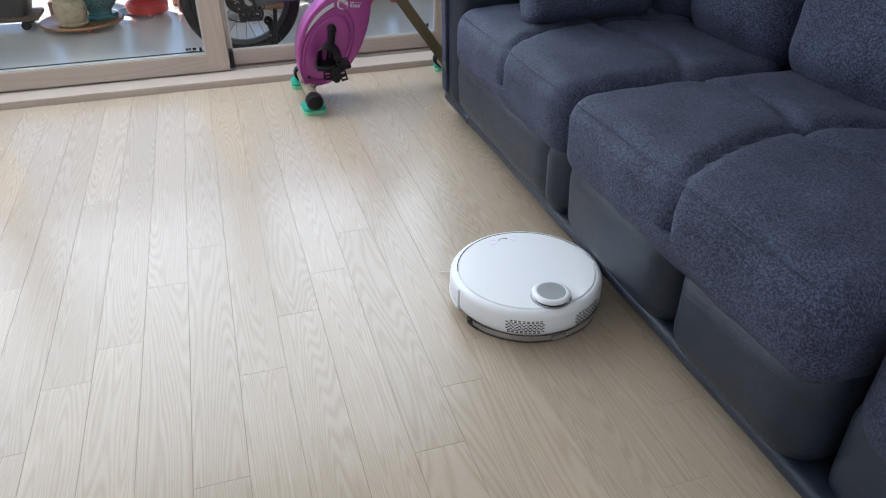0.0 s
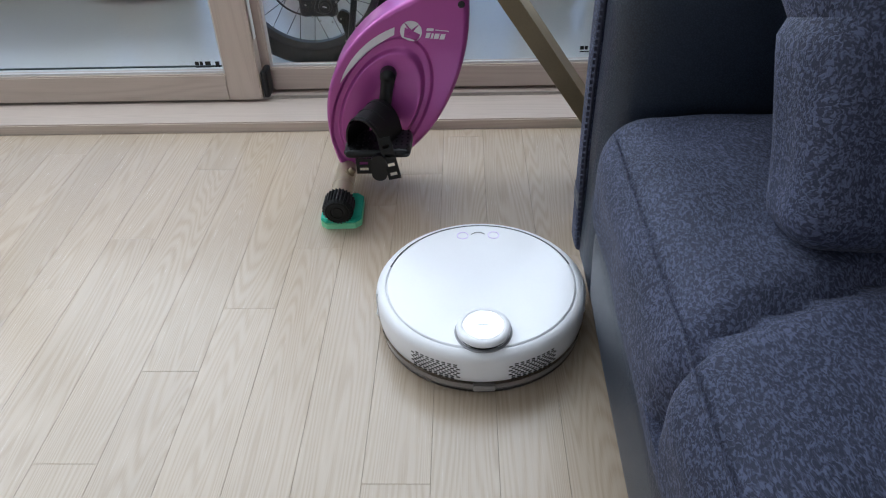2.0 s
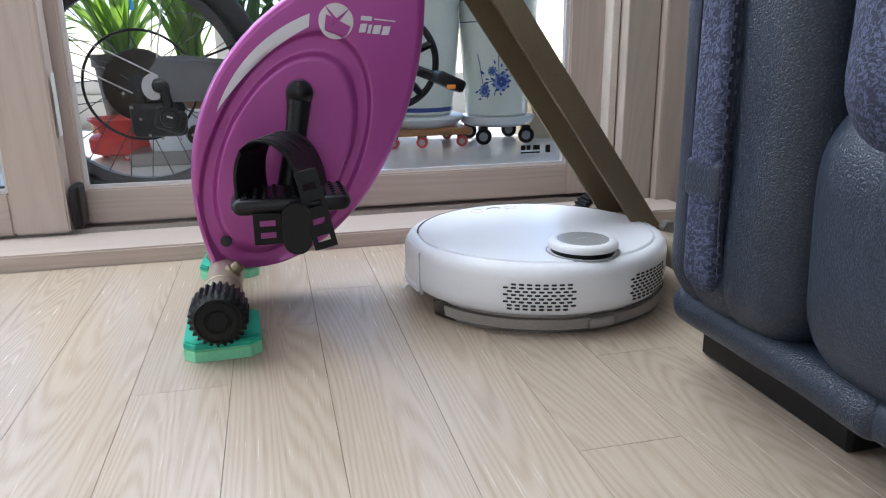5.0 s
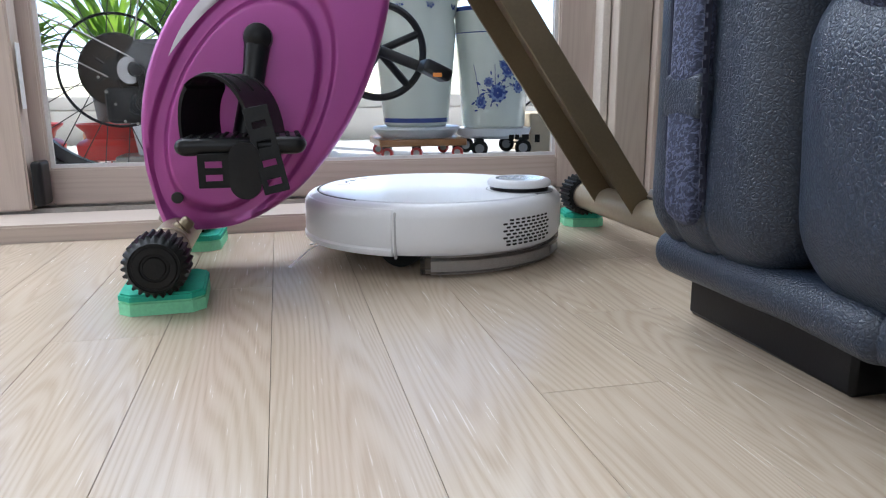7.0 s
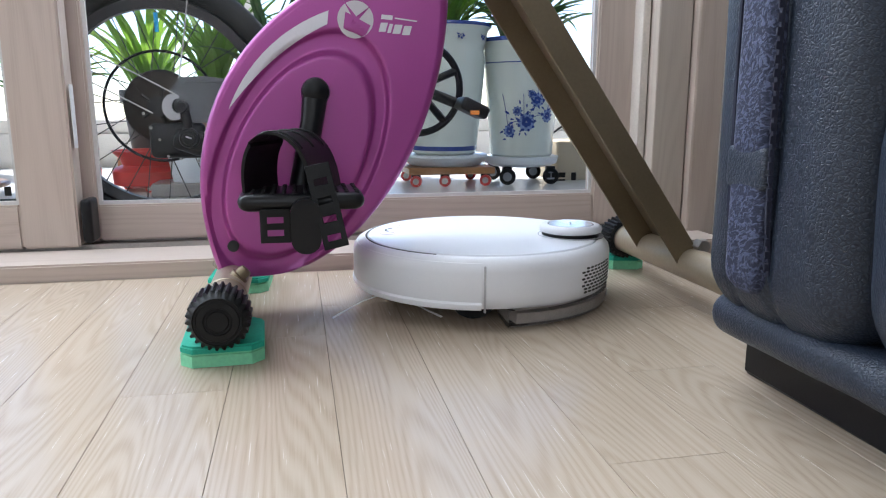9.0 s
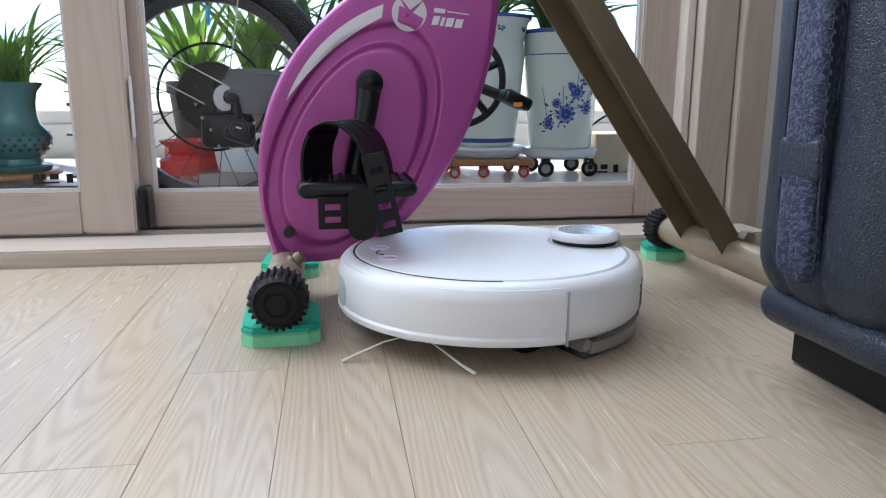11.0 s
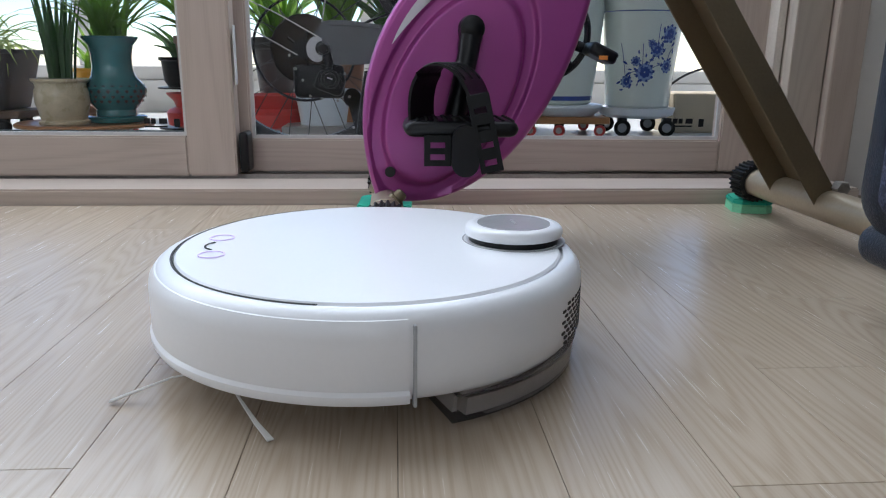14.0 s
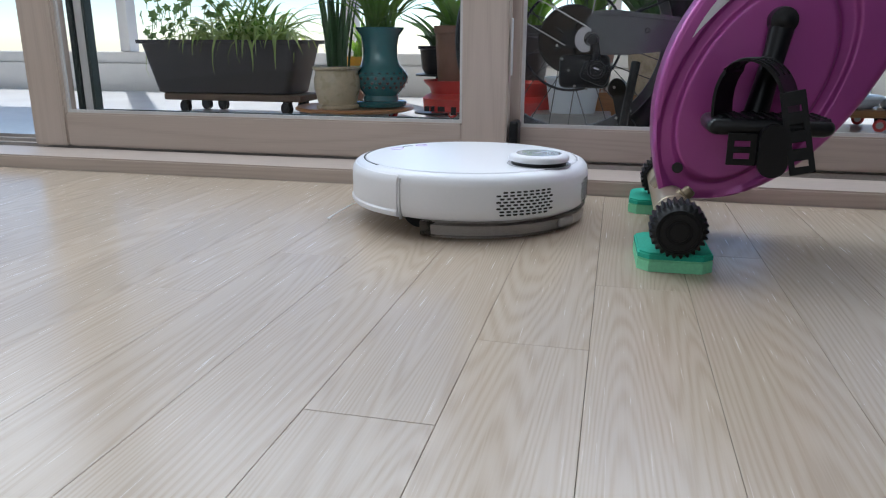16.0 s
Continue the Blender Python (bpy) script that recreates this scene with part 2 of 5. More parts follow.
PALE_FOAM = mat("pale_green_foam", (0.22, 0.62, 0.36), 0.8, var=0.15, bump=0.4)
STEEL = mat("scuffed_steel", (0.40, 0.38, 0.36), 0.35, metal=0.9, var=0.2)
PANE = glass("window_glass", ior=1.22)


# ---- mesh helpers ----
def part(name, bm, material, parent=None, label="", smooth=True, at=None):
    me = bpy.data.meshes.new(name)
    bmesh.ops.recalc_face_normals(bm, faces=bm.faces)
    bm.to_mesh(me)
    bm.free()
    me.materials.append(material)
    if smooth:
        me.shade_smooth()
        me.set_sharp_from_angle(angle=radians(38))
    ob = new(name, me)
    if at is not None:
        ob.matrix_basis = at
    if parent:
        ob.parent = parent
    if label:
        ob["label"] = label
    return ob


def empty(name, at=None):
    ob = new(name)
    if at is not None:
        ob.matrix_basis = at
    return ob


def add_box(bm, lo, hi, bevel=0.0, seg=1):
    c = [(a + b) / 2 for a, b in zip(lo, hi)]
    d = [abs(b - a) for a, b in zip(lo, hi)]
    r = bmesh.ops.create_cube(bm, size=1, matrix=Matrix.Translation(c) @ Matrix.Diagonal((*d, 1)))
    if bevel:
        es = list({e for v in r["verts"] for e in v.link_edges})
        bmesh.ops.bevel(bm, geom=es, offset=bevel, segments=seg, affect="EDGES")
    return bm


def box(lo, hi, bevel=0.0, seg=1):
    return add_box(bmesh.new(), lo, hi, bevel, seg)


def ticks(s, r, k, m):
    r = min(r, s * 0.98)
    a = [-s + r * (1 - math.cos(math.pi / 2 * i / k)) for i in range(k + 1)]
    mid = [-s + r + (2 * s - 2 * r) * i / m for i in range(1, m)]
    return a + mid + [-v for v in reversed(a)]


def rbox(size, r, k=3, m=6, puff=(0, 0, 0), wrinkle=0.0, freq=6.0, crease=None):
    """A soft rounded block about its centre. puff: swell of the faces along each axis. crease: a function of the place, in metres inwards."""
    s = [v / 2 for v in size]
    t = [ticks(s[i], r, k, m) for i in range(3)]
    bm, seen = bmesh.new(), {}

    def vert(p):
        key = tuple(round(c, 6) for c in p)
        if key not in seen:
            inner = Vector([max(-s[i] + r, min(s[i] - r, p[i])) for i in range(3)])
            d = Vector(p) - inner
            q = inner + d.normalized() * r if d.length > 1e-9 else Vector(p)
            u = [q[i] / s[i] for i in range(3)]
            w = [max(0, 1 - u[i] ** 2) for i in range(3)]
            n = d.normalized() if d.length > 1e-9 else Vector((0, 0, 0))
            for i in range(3):
                j, l = (i + 1) % 3, (i + 2) % 3
                q[i] += puff[i] * n[i] * (w[j] * w[l]) ** 0.5
            if wrinkle:
                q += n * wrinkle * noise.noise(q * freq + Vector((size[0] * 7, 3.1, size[1] * 5)))
            if crease:
                q -= n * crease(q)
            seen[key] = bm.verts.new(q)
        return seen[key]

    for i in range(3):
        j, l = (i + 1) % 3, (i + 2) % 3
        for sign in (-1, 1):
            for a in range(len(t[j]) - 1):
                for b in range(len(t[l]) - 1):
                    quad = []
                    for x, y in ((a, b), (a + 1, b), (a + 1, b + 1), (a, b + 1)):
                        p = [0, 0, 0]
                        p[i], p[j], p[l] = sign * s[i], t[j][x], t[l][y]
                        quad.append(vert(p))
                    if len(set(quad)) == 4:
                        bm.faces.new(quad if sign > 0 else quad[::-1])
    return bm


def lathe(profile, n=48, start=0.0, sweep=360.0, bm=None, at=None, capped=False):
    """Turns a profile of (radius, height) round the z axis."""
    bm = bm or bmesh.new()
    full = sweep >= 359.9
    rings = []
    cols = n if full else n + 1
    for r, z in profile:
        ring = []
        for i in range(cols):
            a = radians(start + sweep * i / n)
            p = Vector((r * math.cos(a), r * math.sin(a), z))
            ring.append(bm.verts.new(at @ p if at else p))
            if r < 1e-7:
                break
        rings.append(ring)
    for a, b in zip(rings, rings[1:]):
        for i in range(n if full else n):
            j = (i + 1) % cols
            if not full and i == n:
                continue
            va = [a[0]] if len(a) == 1 else [a[i], a[j]]
            vb = [b[0]] if len(b) == 1 else [b[j], b[i]]
            f = va + vb
            if len(f) >= 3:
                try:
                    bm.faces.new(f)
                except ValueError:
                    pass
    if capped and not full:
        for c in (0, -1):
            ends = [ring[c if len(ring) > 1 else 0] for ring in rings]
            if len(set(ends)) > 2:
                try:
                    bm.faces.new(ends)
                except ValueError:
                    pass
    return bm


def tube(points, r, n=10, bm=None, closed=False):
    """A round rod along points; r is a number or a function of 0..1."""
    bm = bm or bmesh.new()
    pts = [Vector(p) for p in points]
    rings, up = [], None
    for i, p in enumerate(pts):
        if closed:
            d = pts[(i + 1) % len(pts)] - pts[i - 1]
        else:
            d = pts[min(i + 1, len(pts) - 1)] - pts[max(i - 1, 0)]
        d.normalize()
        if up is None:
            up = d.orthogonal().normalized()
        up = (up - d * up.dot(d)).normalized()
        side = d.cross(up)
        rad = r(i / max(1, len(pts) - 1)) if callable(r) else r
        rings.append([bm.verts.new(p + rad * (math.cos(2 * math.pi * k / n) * up + math.sin(2 * math.pi * k / n) * side)) for k in range(n)])
    pairs = list(zip(rings, rings[1:])) + ([(rings[-1], rings[0])] if closed else [])
    for a, b in pairs:
        for k in range(n):
            bm.faces.new((a[k], a[(k + 1) % n], b[(k + 1) % n], b[k]))
    if not closed:
        bm.faces.new(rings[0][::-1])
        bm.faces.new(rings[-1])
    return bm


def bezier(a, b, c, d, n):
    out = []
    for i in range(n + 1):
        t = i / n
        out.append(tuple((1 - t) ** 3 * p + 3 * t * (1 - t) ** 2 * q + 3 * t * t * (1 - t) * r + t ** 3 * s for p, q, r, s in zip(a, b, c, d)))
    return out


def plate(outline, thick, bm=None, place=lambda u, v, w: (u, v, w), bevel=0.0):
    """A flat plate: an outline in (u, v), raised by thick along w."""
    bm = bm or bmesh.new()
    low = [bm.verts.new(place(u, v, 0)) for u, v in outline]
    high = [bm.verts.new(place(u, v, thick)) for u, v in outline]
    n = len(outline)
    bm.faces.new(low[::-1])
    top = bm.faces.new(high)
    for i in range(n):
        bm.faces.new((low[i], low[(i + 1) % n], high[(i + 1) % n], high[i]))
    if bevel:
        bmesh.ops.bevel(bm, geom=list(top.edges), offset=bevel, segments=2, affect="EDGES")
    return bm


def pill(cx, cy, w, h, n=8):
    r = min(w, h) / 2
    ex, ey = w / 2 - r, h / 2 - r
    out = []
    for q, (sx, sy) in enumerate(((1, 1), (-1, 1), (-1, -1), (1, -1))):
        for i in range(n + 1):
            a = math.pi / 2 * (q + i / n)
            out.append((cx + sx * ex + r * math.cos(a), cy + sy * ey + r * math.sin(a)))
    return out


# ---- the room ----
STEP_Y, SILL_Z = 0.552, 0.026
ROOM_W, ROOM_E, ROOM_S, ROOM_H = -3.2, 1.62, -4.2, 2.35


def slab(name, lo, hi, material, label, bevel=0.0):
    return tagged(part(name, box(lo, hi, bevel), material, smooth=False), label, kind="structure")


floor = slab("floor", (ROOM_W, ROOM_S, -0.05), (ROOM_E, STEP_Y + 0.3, -0.006), JOINT, "pale oak plank floor with thin dark joints")
slab("ceiling", (ROOM_W, ROOM_S, ROOM_H), (ROOM_E, STEP_Y + 0.36, ROOM_H + 0.1), CEILING_PAINT, "plain white papered ceiling")
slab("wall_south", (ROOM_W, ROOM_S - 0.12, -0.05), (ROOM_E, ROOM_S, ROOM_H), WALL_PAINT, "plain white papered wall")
slab("wall_west", (ROOM_W - 0.12, ROOM_S - 0.12, -0.05), (ROOM_W, STEP_Y + 0.36, ROOM_H), WALL_PAINT, "plain white papered wall")
slab("wall_east", (ROOM_E, ROOM_S - 0.12, -0.05), (ROOM_E + 0.12, STEP_Y + 0.36, ROOM_H), WALL_PAINT, "plain white papered wall behind the sofa")
slab("wall_north", (0.86, 0.66, -0.05), (ROOM_E, 0.89, ROOM_H), WALL_PAINT, "white papered wall beside the window frame")
slab("wall_north_head", (ROOM_W, 0.64, 2.12), (0.86, 0.89, ROOM_H), WALL_PAINT, "white papered wall above the sliding window")

# the window's step and frame
threshold = empty("threshold")
tagged(threshold, "low wood-grained step below the sliding balcony window", kind="structure")
part("step", box((ROOM_W, STEP_Y, -0.006), (0.83, 0.668, SILL_Z), 0.003, 2), RAIL_WOOD, threshold)
part("track", box((ROOM_W, 0.670, -0.006), (0.83, 0.86, 0.022), 0.002), RAIL_WOOD, threshold)
for k, y in enumerate((0.690, 0.755, 0.82)):
    part("track_rib", box((ROOM_W, y, 0.0215), (0.83, y + 0.004, 0.030)), STEEL, threshold)
frame_east = empty("window_frame")
tagged(frame_east, "wood-grained fixed side frame of the balcony window", kind="structure")
part("post", box((0.735, 0.66, -0.006), (0.800, 0.86, 2.12), 0.002), PALE_WOOD, frame_east)
part("casing", box((0.802, 0.640, -0.006), (0.858, 0.70, 2.12), 0.003), SASH_WOOD, frame_east)
part("bead", box((0.718, 0.690, SILL_Z), (0.733, 0.74, 2.12), 0.002), mat("pale_bead", (0.66, 0.60, 0.53), 0.4), frame_east)


def sash(name, x0, x1, y0, label, stile=0.085, rail=0.062):
    """A sliding window leaf: four wood-grained members round one pane."""
    z0, z1, d = SILL_Z + 0.004, 2.10, 0.042
    s = empty(name)
    tagged(s, label, kind="structure")
    part("stile", box((x0, y0, z0), (x0 + stile, y0 + d, z1), 0.003, 2), SASH_WOOD, s)
    part("stile", box((x1 - stile, y0, z0), (x1, y0 + d, z1), 0.003, 2), SASH_WOOD, s)
    part("rail", box((x0 + stile, y0 + 0.001, z0), (x1 - stile, y0 + d - 0.001, z0 + rail), 0.003, 2), RAIL_WOOD, s)
    part("rail", box((x0 + stile, y0 + 0.001, z1 - 0.09), (x1 - stile, y0 + d - 0.001, z1), 0.003, 2), RAIL_WOOD, s)
    g = 0.006
    bead = bmesh.new()
    xa, xb, za, zb = x0 + stile, x1 - stile, z0 + rail, z1 - 0.09
    for lo, hi in (((xa, y0 + 0.010, za), (xb, y0 + 0.016, za + g)), ((xa, y0 + 0.010, zb - g), (xb, y0 + 0.016, zb)),
                   ((xa, y0 + 0.010, za + g), (xa + g, y0 + 0.016, zb - g)), ((xb - g, y0 + 0.010, za + g), (xb, y0 + 0.016, zb - g))):
        add_box(bead, lo, hi)
    part("glazing_bead", bead, GASKET, s, "pale glazing bead")
    pane = part("pane", box((xa, y0 + 0.018, za), (xb, y0 + 0.023, zb)), PANE, s, "clear glass pane", smooth=False)
    pane.visible_shadow = False
    return s


GASKET = mat("pale_gasket", (0.62, 0.61, 0.60), 0.45)
left_sash = sash("window_1", -1.300, -0.262, 0.668, "wood-grained sliding window leaf, slid half open", rail=0.071)
part("latch", rbox((0.016, 0.05, 0.072), 0.006), BLACK_PLASTIC, left_sash, "black plastic stop at the leaf's foot", at=pose(-0.249, 0.69, 0.072))
SEAL = mat("dark_green_seal", (0.012, 0.028, 0.026), 0.5)
part("edge_seal", box((-1.213, 0.711, 0.103), (-1.200, 0.735, 2.0), 0.002), SEAL, left_sash, "dark rubber edge seal")
part("edge_profile", box((-1.199, 0.716, 0.103), (-1.177, 0.735, 2.0), 0.002), GASKET, left_sash, "grey aluminium edge profile")
part("edge_seal", box((-1.176, 0.711, 0.103), (-1.167, 0.735, 2.0), 0.002), SEAL, left_sash)
part("edge_seal", box((-1.166, 0.714, 0.1025), (-0.349, 0.720, 0.1065), 0.001), SEAL, left_sash)
right_sash = sash("window_2", -0.33, 0.733, 0.725, "wood-grained sliding window leaf behind an exercise bike", rail=0.061)
for leaf, x, y in ((left_sash, -0.405, 0.6838), (right_sash, 0.575, 0.7408)):
    mark = bmesh.new()
    for u, w in ((-0.018, 0.010), (-0.006, 0.008), (0.008, 0.014)):
        add_box(mark, (x + u, y, 0.121), (x + u + w, y + 0.0008, 0.1305))
    add_box(mark, (x - 0.018, y, 0.1145), (x + 0.022, y + 0.0008, 0.1175))
    add_box(mark, (x + 0.034, y, 0.115), (x + 0.044, y + 0.0008, 0.130))
    part("maker_mark", mark, BLACK_PLASTIC, leaf, "small dark print on the pane", smooth=False)
sticker = part("sticker", box((-0.2575, 0.672, 0.19), (-0.2565, 0.690, 0.29)), mat("paper_sticker", (0.7, 0.7, 0.7), 0.6), left_sash, "printed paper sticker on the leaf's edge", smooth=False)

# ---- the balcony beyond the glass ----
TILE = mat("pale_glossy_tile", (0.70, 0.71, 0.70), 0.22, var=0.06, scale=3, fine=60, bump=0.03)
slab("balcony_floor", (-4.2, 0.86, -0.05), (2.6, 2.75, 0.0), TILE, "pale glossy balcony floor in daylight")
slab("balcony_wall", (-4.2, 2.75, -0.05), (2.6, 2.90, 0.14), WALL_PAINT, "low white parapet below the outer windows")
slab("balcony_ceiling", (-4.2, 0.90, 2.4), (2.6, 2.95, 2.5), CEILING_PAINT, "plain white balcony ceiling")
slab("balcony_end_east", (2.0, 0.90, -0.05), (2.12, 2.74, 2.4), WALL_PAINT, "plain white end wall of the balcony")
slab("balcony_end_west", (-4.2, 0.90, -0.05), (-4.08, 2.74, 2.4), WALL_PAINT, "plain white end wall of the balcony")
for k, x in enumerate((-4.0, -2.6, -1.35, -0.1, 1.15, 1.95)):
    slab("outer_mullion", (x - 0.03, 2.78, 0.2005), (x + 0.03, 2.86, 2.4), WALL_PAINT, "white frame post of the outer window", 0.004)
slab("outer_sill", (-4.0, 2.765, 0.1405), (1.95, 2.88, 0.20), WALL_PAINT, "white sill of the outer window", 0.004)


# ---- sofa ----
def crease_at(y0, x_front, depth=0.012, width=0.02):
    return lambda q: depth * math.exp(-((q.y - y0) / width) ** 2) if q.z > -0.05 else 0.0


def piping(points, r=0.0028):
    return tube(points, r, 6)


def build_sofa():
    s = empty("sofa", pose(0.46, -0.1, 0))
    tagged(s, "large navy sofa with cracked suede cushions and leather base", "sofa")

    def at(x, y, z, *r):
        return Matrix.Translation((-0.44, 0.1, 0)) @ pose(x, y, z, *r)

    # armrest: leather front and side, suede inner face
    hollow = lambda q: 0.004 * math.exp(-((q.y - 0.0380) / 0.005) ** 2) + 0.004 * math.exp(-((q.y + 0.0125) / 0.005) ** 2) if q.x < -0.40 else 0.0
    part("armrest", rbox((0.99, 0.190, 0.545), 0.040, k=6, m=30, puff=(0.006, 0.010, 0.03), wrinkle=0.004, crease=hollow), LEATHER, s, "slate leather armrest", at=at(0.927, -0.075, 0.355))
    part("inset_strip", rbox((0.018, 0.047, 0.46), 0.008, k=3, m=10, puff=(0.003, 0, 0.01)), SUEDE, s, "suede strip let into the armrest", at=at(0.4300, -0.0620, 0.345))
    part("strap", rbox((0.020, 0.052, 0.034), 0.005, k=3, m=3), LEATHER, s, "leather strap across the suede strip", at=at(0.4285, -0.0620, 0.208))
    for y in (-0.0370, -0.0875):
        part("seam", piping([(x - 0.4315, y + 0.1, z) for x, z in ((0.4225, 0.125), (0.4165, 0.17), (0.4145, 0.3), (0.4150, 0.45), (0.4180, 0.54), (0.425, 0.59))], 0.0022), STITCH, s)
    # dark thread beside the strip
    thread = bmesh.new()
    for i in range(46):
        z = 0.130 + 0.0098 * i
        x = 0.4170 + 0.0085 * ((z - 0.35) / 0.25) ** 2
        add_box(thread, (x - 0.4415, 0.1 - 0.0935, z), (x - 0.4375, 0.1 - 0.0920, z + 0.0060))
    part("stitching", thread, STITCH, s, "row of dark stitches", smooth=False)
    for y0, y1, split in ((-0.182, -0.982, -0.905), (-0.982, -1.832, -1.45)):
        for p0, p1 in ((y0 + (0.035 if y0 > -0.5 else 0), split), (split, y1)):
            part("base_panel", rbox((0.9, abs(p0 - p1) - 0.004, 0.235), 0.070, k=6, m=10, puff=(0.010, 0.0, 0.0), wrinkle=0.005), LEATHER, s, "slate leather base panel", at=at(0.880, (p0 + p1) / 2, 0.182))
        mid = 0.02

        def cr(q, mid=mid):
            top = 1 if q.z > 0 else 0
            cross = 0.016 * math.exp(-((q.y - 0.05 * math.cos(q.x * 7)) / 0.013) ** 2) * (1 if q.z > -0.02 else 0)
            along = 0.014 * math.exp(-((q.x - 0.03 + 0.03 * math.cos(q.y * 14)) / 0.016) ** 2) * top
            return cross + along

        w = y0 - y1
        part("seat_cushion", rbox((0.64, w - 0.006, 0.185), 0.06, k=6, m=44, puff=(0.004, 0.003, 0.022), wrinkle=0.004, freq=11, crease=cr), SUEDE, s, "suede seat cushion with sewn creases", at=at(0.732, (y0 + y1) / 2, 0.335))
        edge = [(0.4245 - 0.44 + 0.006 * math.exp(-((i - 12) / 1.2) ** 2) - 0.003 * math.sin(math.pi * i / 24), y0 - 0.058 + (y1 - y0 + 0.116) * i / 24 + 0.1, 0.4145 - 0.006 * math.exp(-((i - 12) / 1.2) ** 2) + 0.003 * math.sin(math.pi * i / 24)) for i in range(25)]
        part("cushion_piping", piping(edge, 0.0017), SUEDE, s, "raised sewn edge of the seat cushion")
        for j in range(2):
            yy = y0 + (y1 - y0) * (0.25 + 0.5 * j)
            part("back_cushion", rbox((0.26, w / 2 - 0.004, 0.56), 0.09, k=5, m=14, puff=(0.045, 0.0, 0.02), wrinkle=0.009, freq=8), SUEDE, s, "padded suede back cushion", at=at(1.135, yy, 0.67, 0, 10, 0))
    part("side_cushion", rbox((0.70, 0.62, 0.24), 0.075, k=5, m=12, puff=(0.012, 0.012, 0.02), wrinkle=0.006), SUEDE, s, "suede end cushion", at=at(0.815, -2.15, 0.30))
    part("end_base", rbox((0.86, 0.62, 0.20), 0.04, k=3, m=6), LEATHER, s, at=at(0.900, -2.15, 0.165))
    part("back_frame", rbox((0.20, 2.45, 0.62), 0.06), LEATHER, s, at=at(1.40, -1.24, 0.42))
    part("bottom_rail", rbox((0.95, 0.268, 0.038), 0.018, k=5, m=10, wrinkle=0.003, freq=12), LEATHER, s, "rounded leather rail under the armrest", at=at(0.917, -0.120, 0.068))
    part("bottom_rail", rbox((0.94, 2.25, 0.036), 0.016, k=3, m=20, wrinkle=0.002), LEATHER, s, "rounded leather rail under the base", at=at(0.916, -1.330, 0.067))
    for x, y in ((0.545, -0.085), (0.56, -1.42), (0.56, -2.3), (1.3, -0.075), (1.3, -2.3)):
        part("foot", box((x - 0.055 - 0.44, y - 0.105 + 0.1, 0.0), (x + 0.055 - 0.44, y + 0.105 + 0.1, 0.055), 0.004), BLACK_PLASTIC, s, "black block foot")
    # added dark strip that stands in for the shade below the base
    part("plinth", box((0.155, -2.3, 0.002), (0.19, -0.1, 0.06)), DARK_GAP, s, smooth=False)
    return s


sofa = build_sofa()
pillow = part("throw_pillow", rbox((0.39, 0.11, 0.40), 0.034, k=5, m=22, puff=(0.0, 0.04, 0.0), wrinkle=0.010, freq=8, crease=lambda q: 0.008 * math.exp(-((q.z - 0.05 - 0.25 * q.x) / 0.008) ** 2)), SUEDE, at=pose(0.742, -0.425, 0.625, -20, 0, -2))
tagged(pillow, "navy suede throw pillow leaning on the armrest", "pillow")


# ---- exercise bike ----
def shell_outline():
    left = bezier((-0.006, 0.062), (-0.052, 0.205), (0.004, 0.345), (0.165, 0.412), 60)
    top = bezier((0.165, 0.412), (0.20, 0.432), (0.262, 0.452), (0.270, 0.420), 16)
    right = bezier((0.270, 0.420), (0.285, 0.245), (0.170, 0.050), (0.035, 0.055), 64)
    low = bezier((0.035, 0.055), (0.02, 0.055), (0.0, 0.058), (-0.006, 0.062), 4)
    return (left + top[1:] + right[1:] + low[1:])[:-1]


def shell_depth(x, z, edge):
    dx, dz = x - 0.092, z - 0.198
    al, pe = dx * 0.47 + dz * 0.88, -dx * 0.88 + dz * 0.47
    e = math.sqrt((al / 0.136) ** 2 + (pe / 0.076) ** 2)

    def step(a, b, v):
        v = max(0, min(1, (v - a) / (b - a)))
        return v * v * (3 - 2 * v)

    d = 0.034 + 0.012 * math.sqrt(max(0, 1 - (1 - edge) ** 2)) if edge < 1 else 0.046
    groove = step(1.16, 1.10, e) - step(0.98, 0.90, e)
    return d - 0.007 * groove + 0.004 * step(0.98, 0.88, e) - 0.004 * step(0.6, 1.0, e) * 0


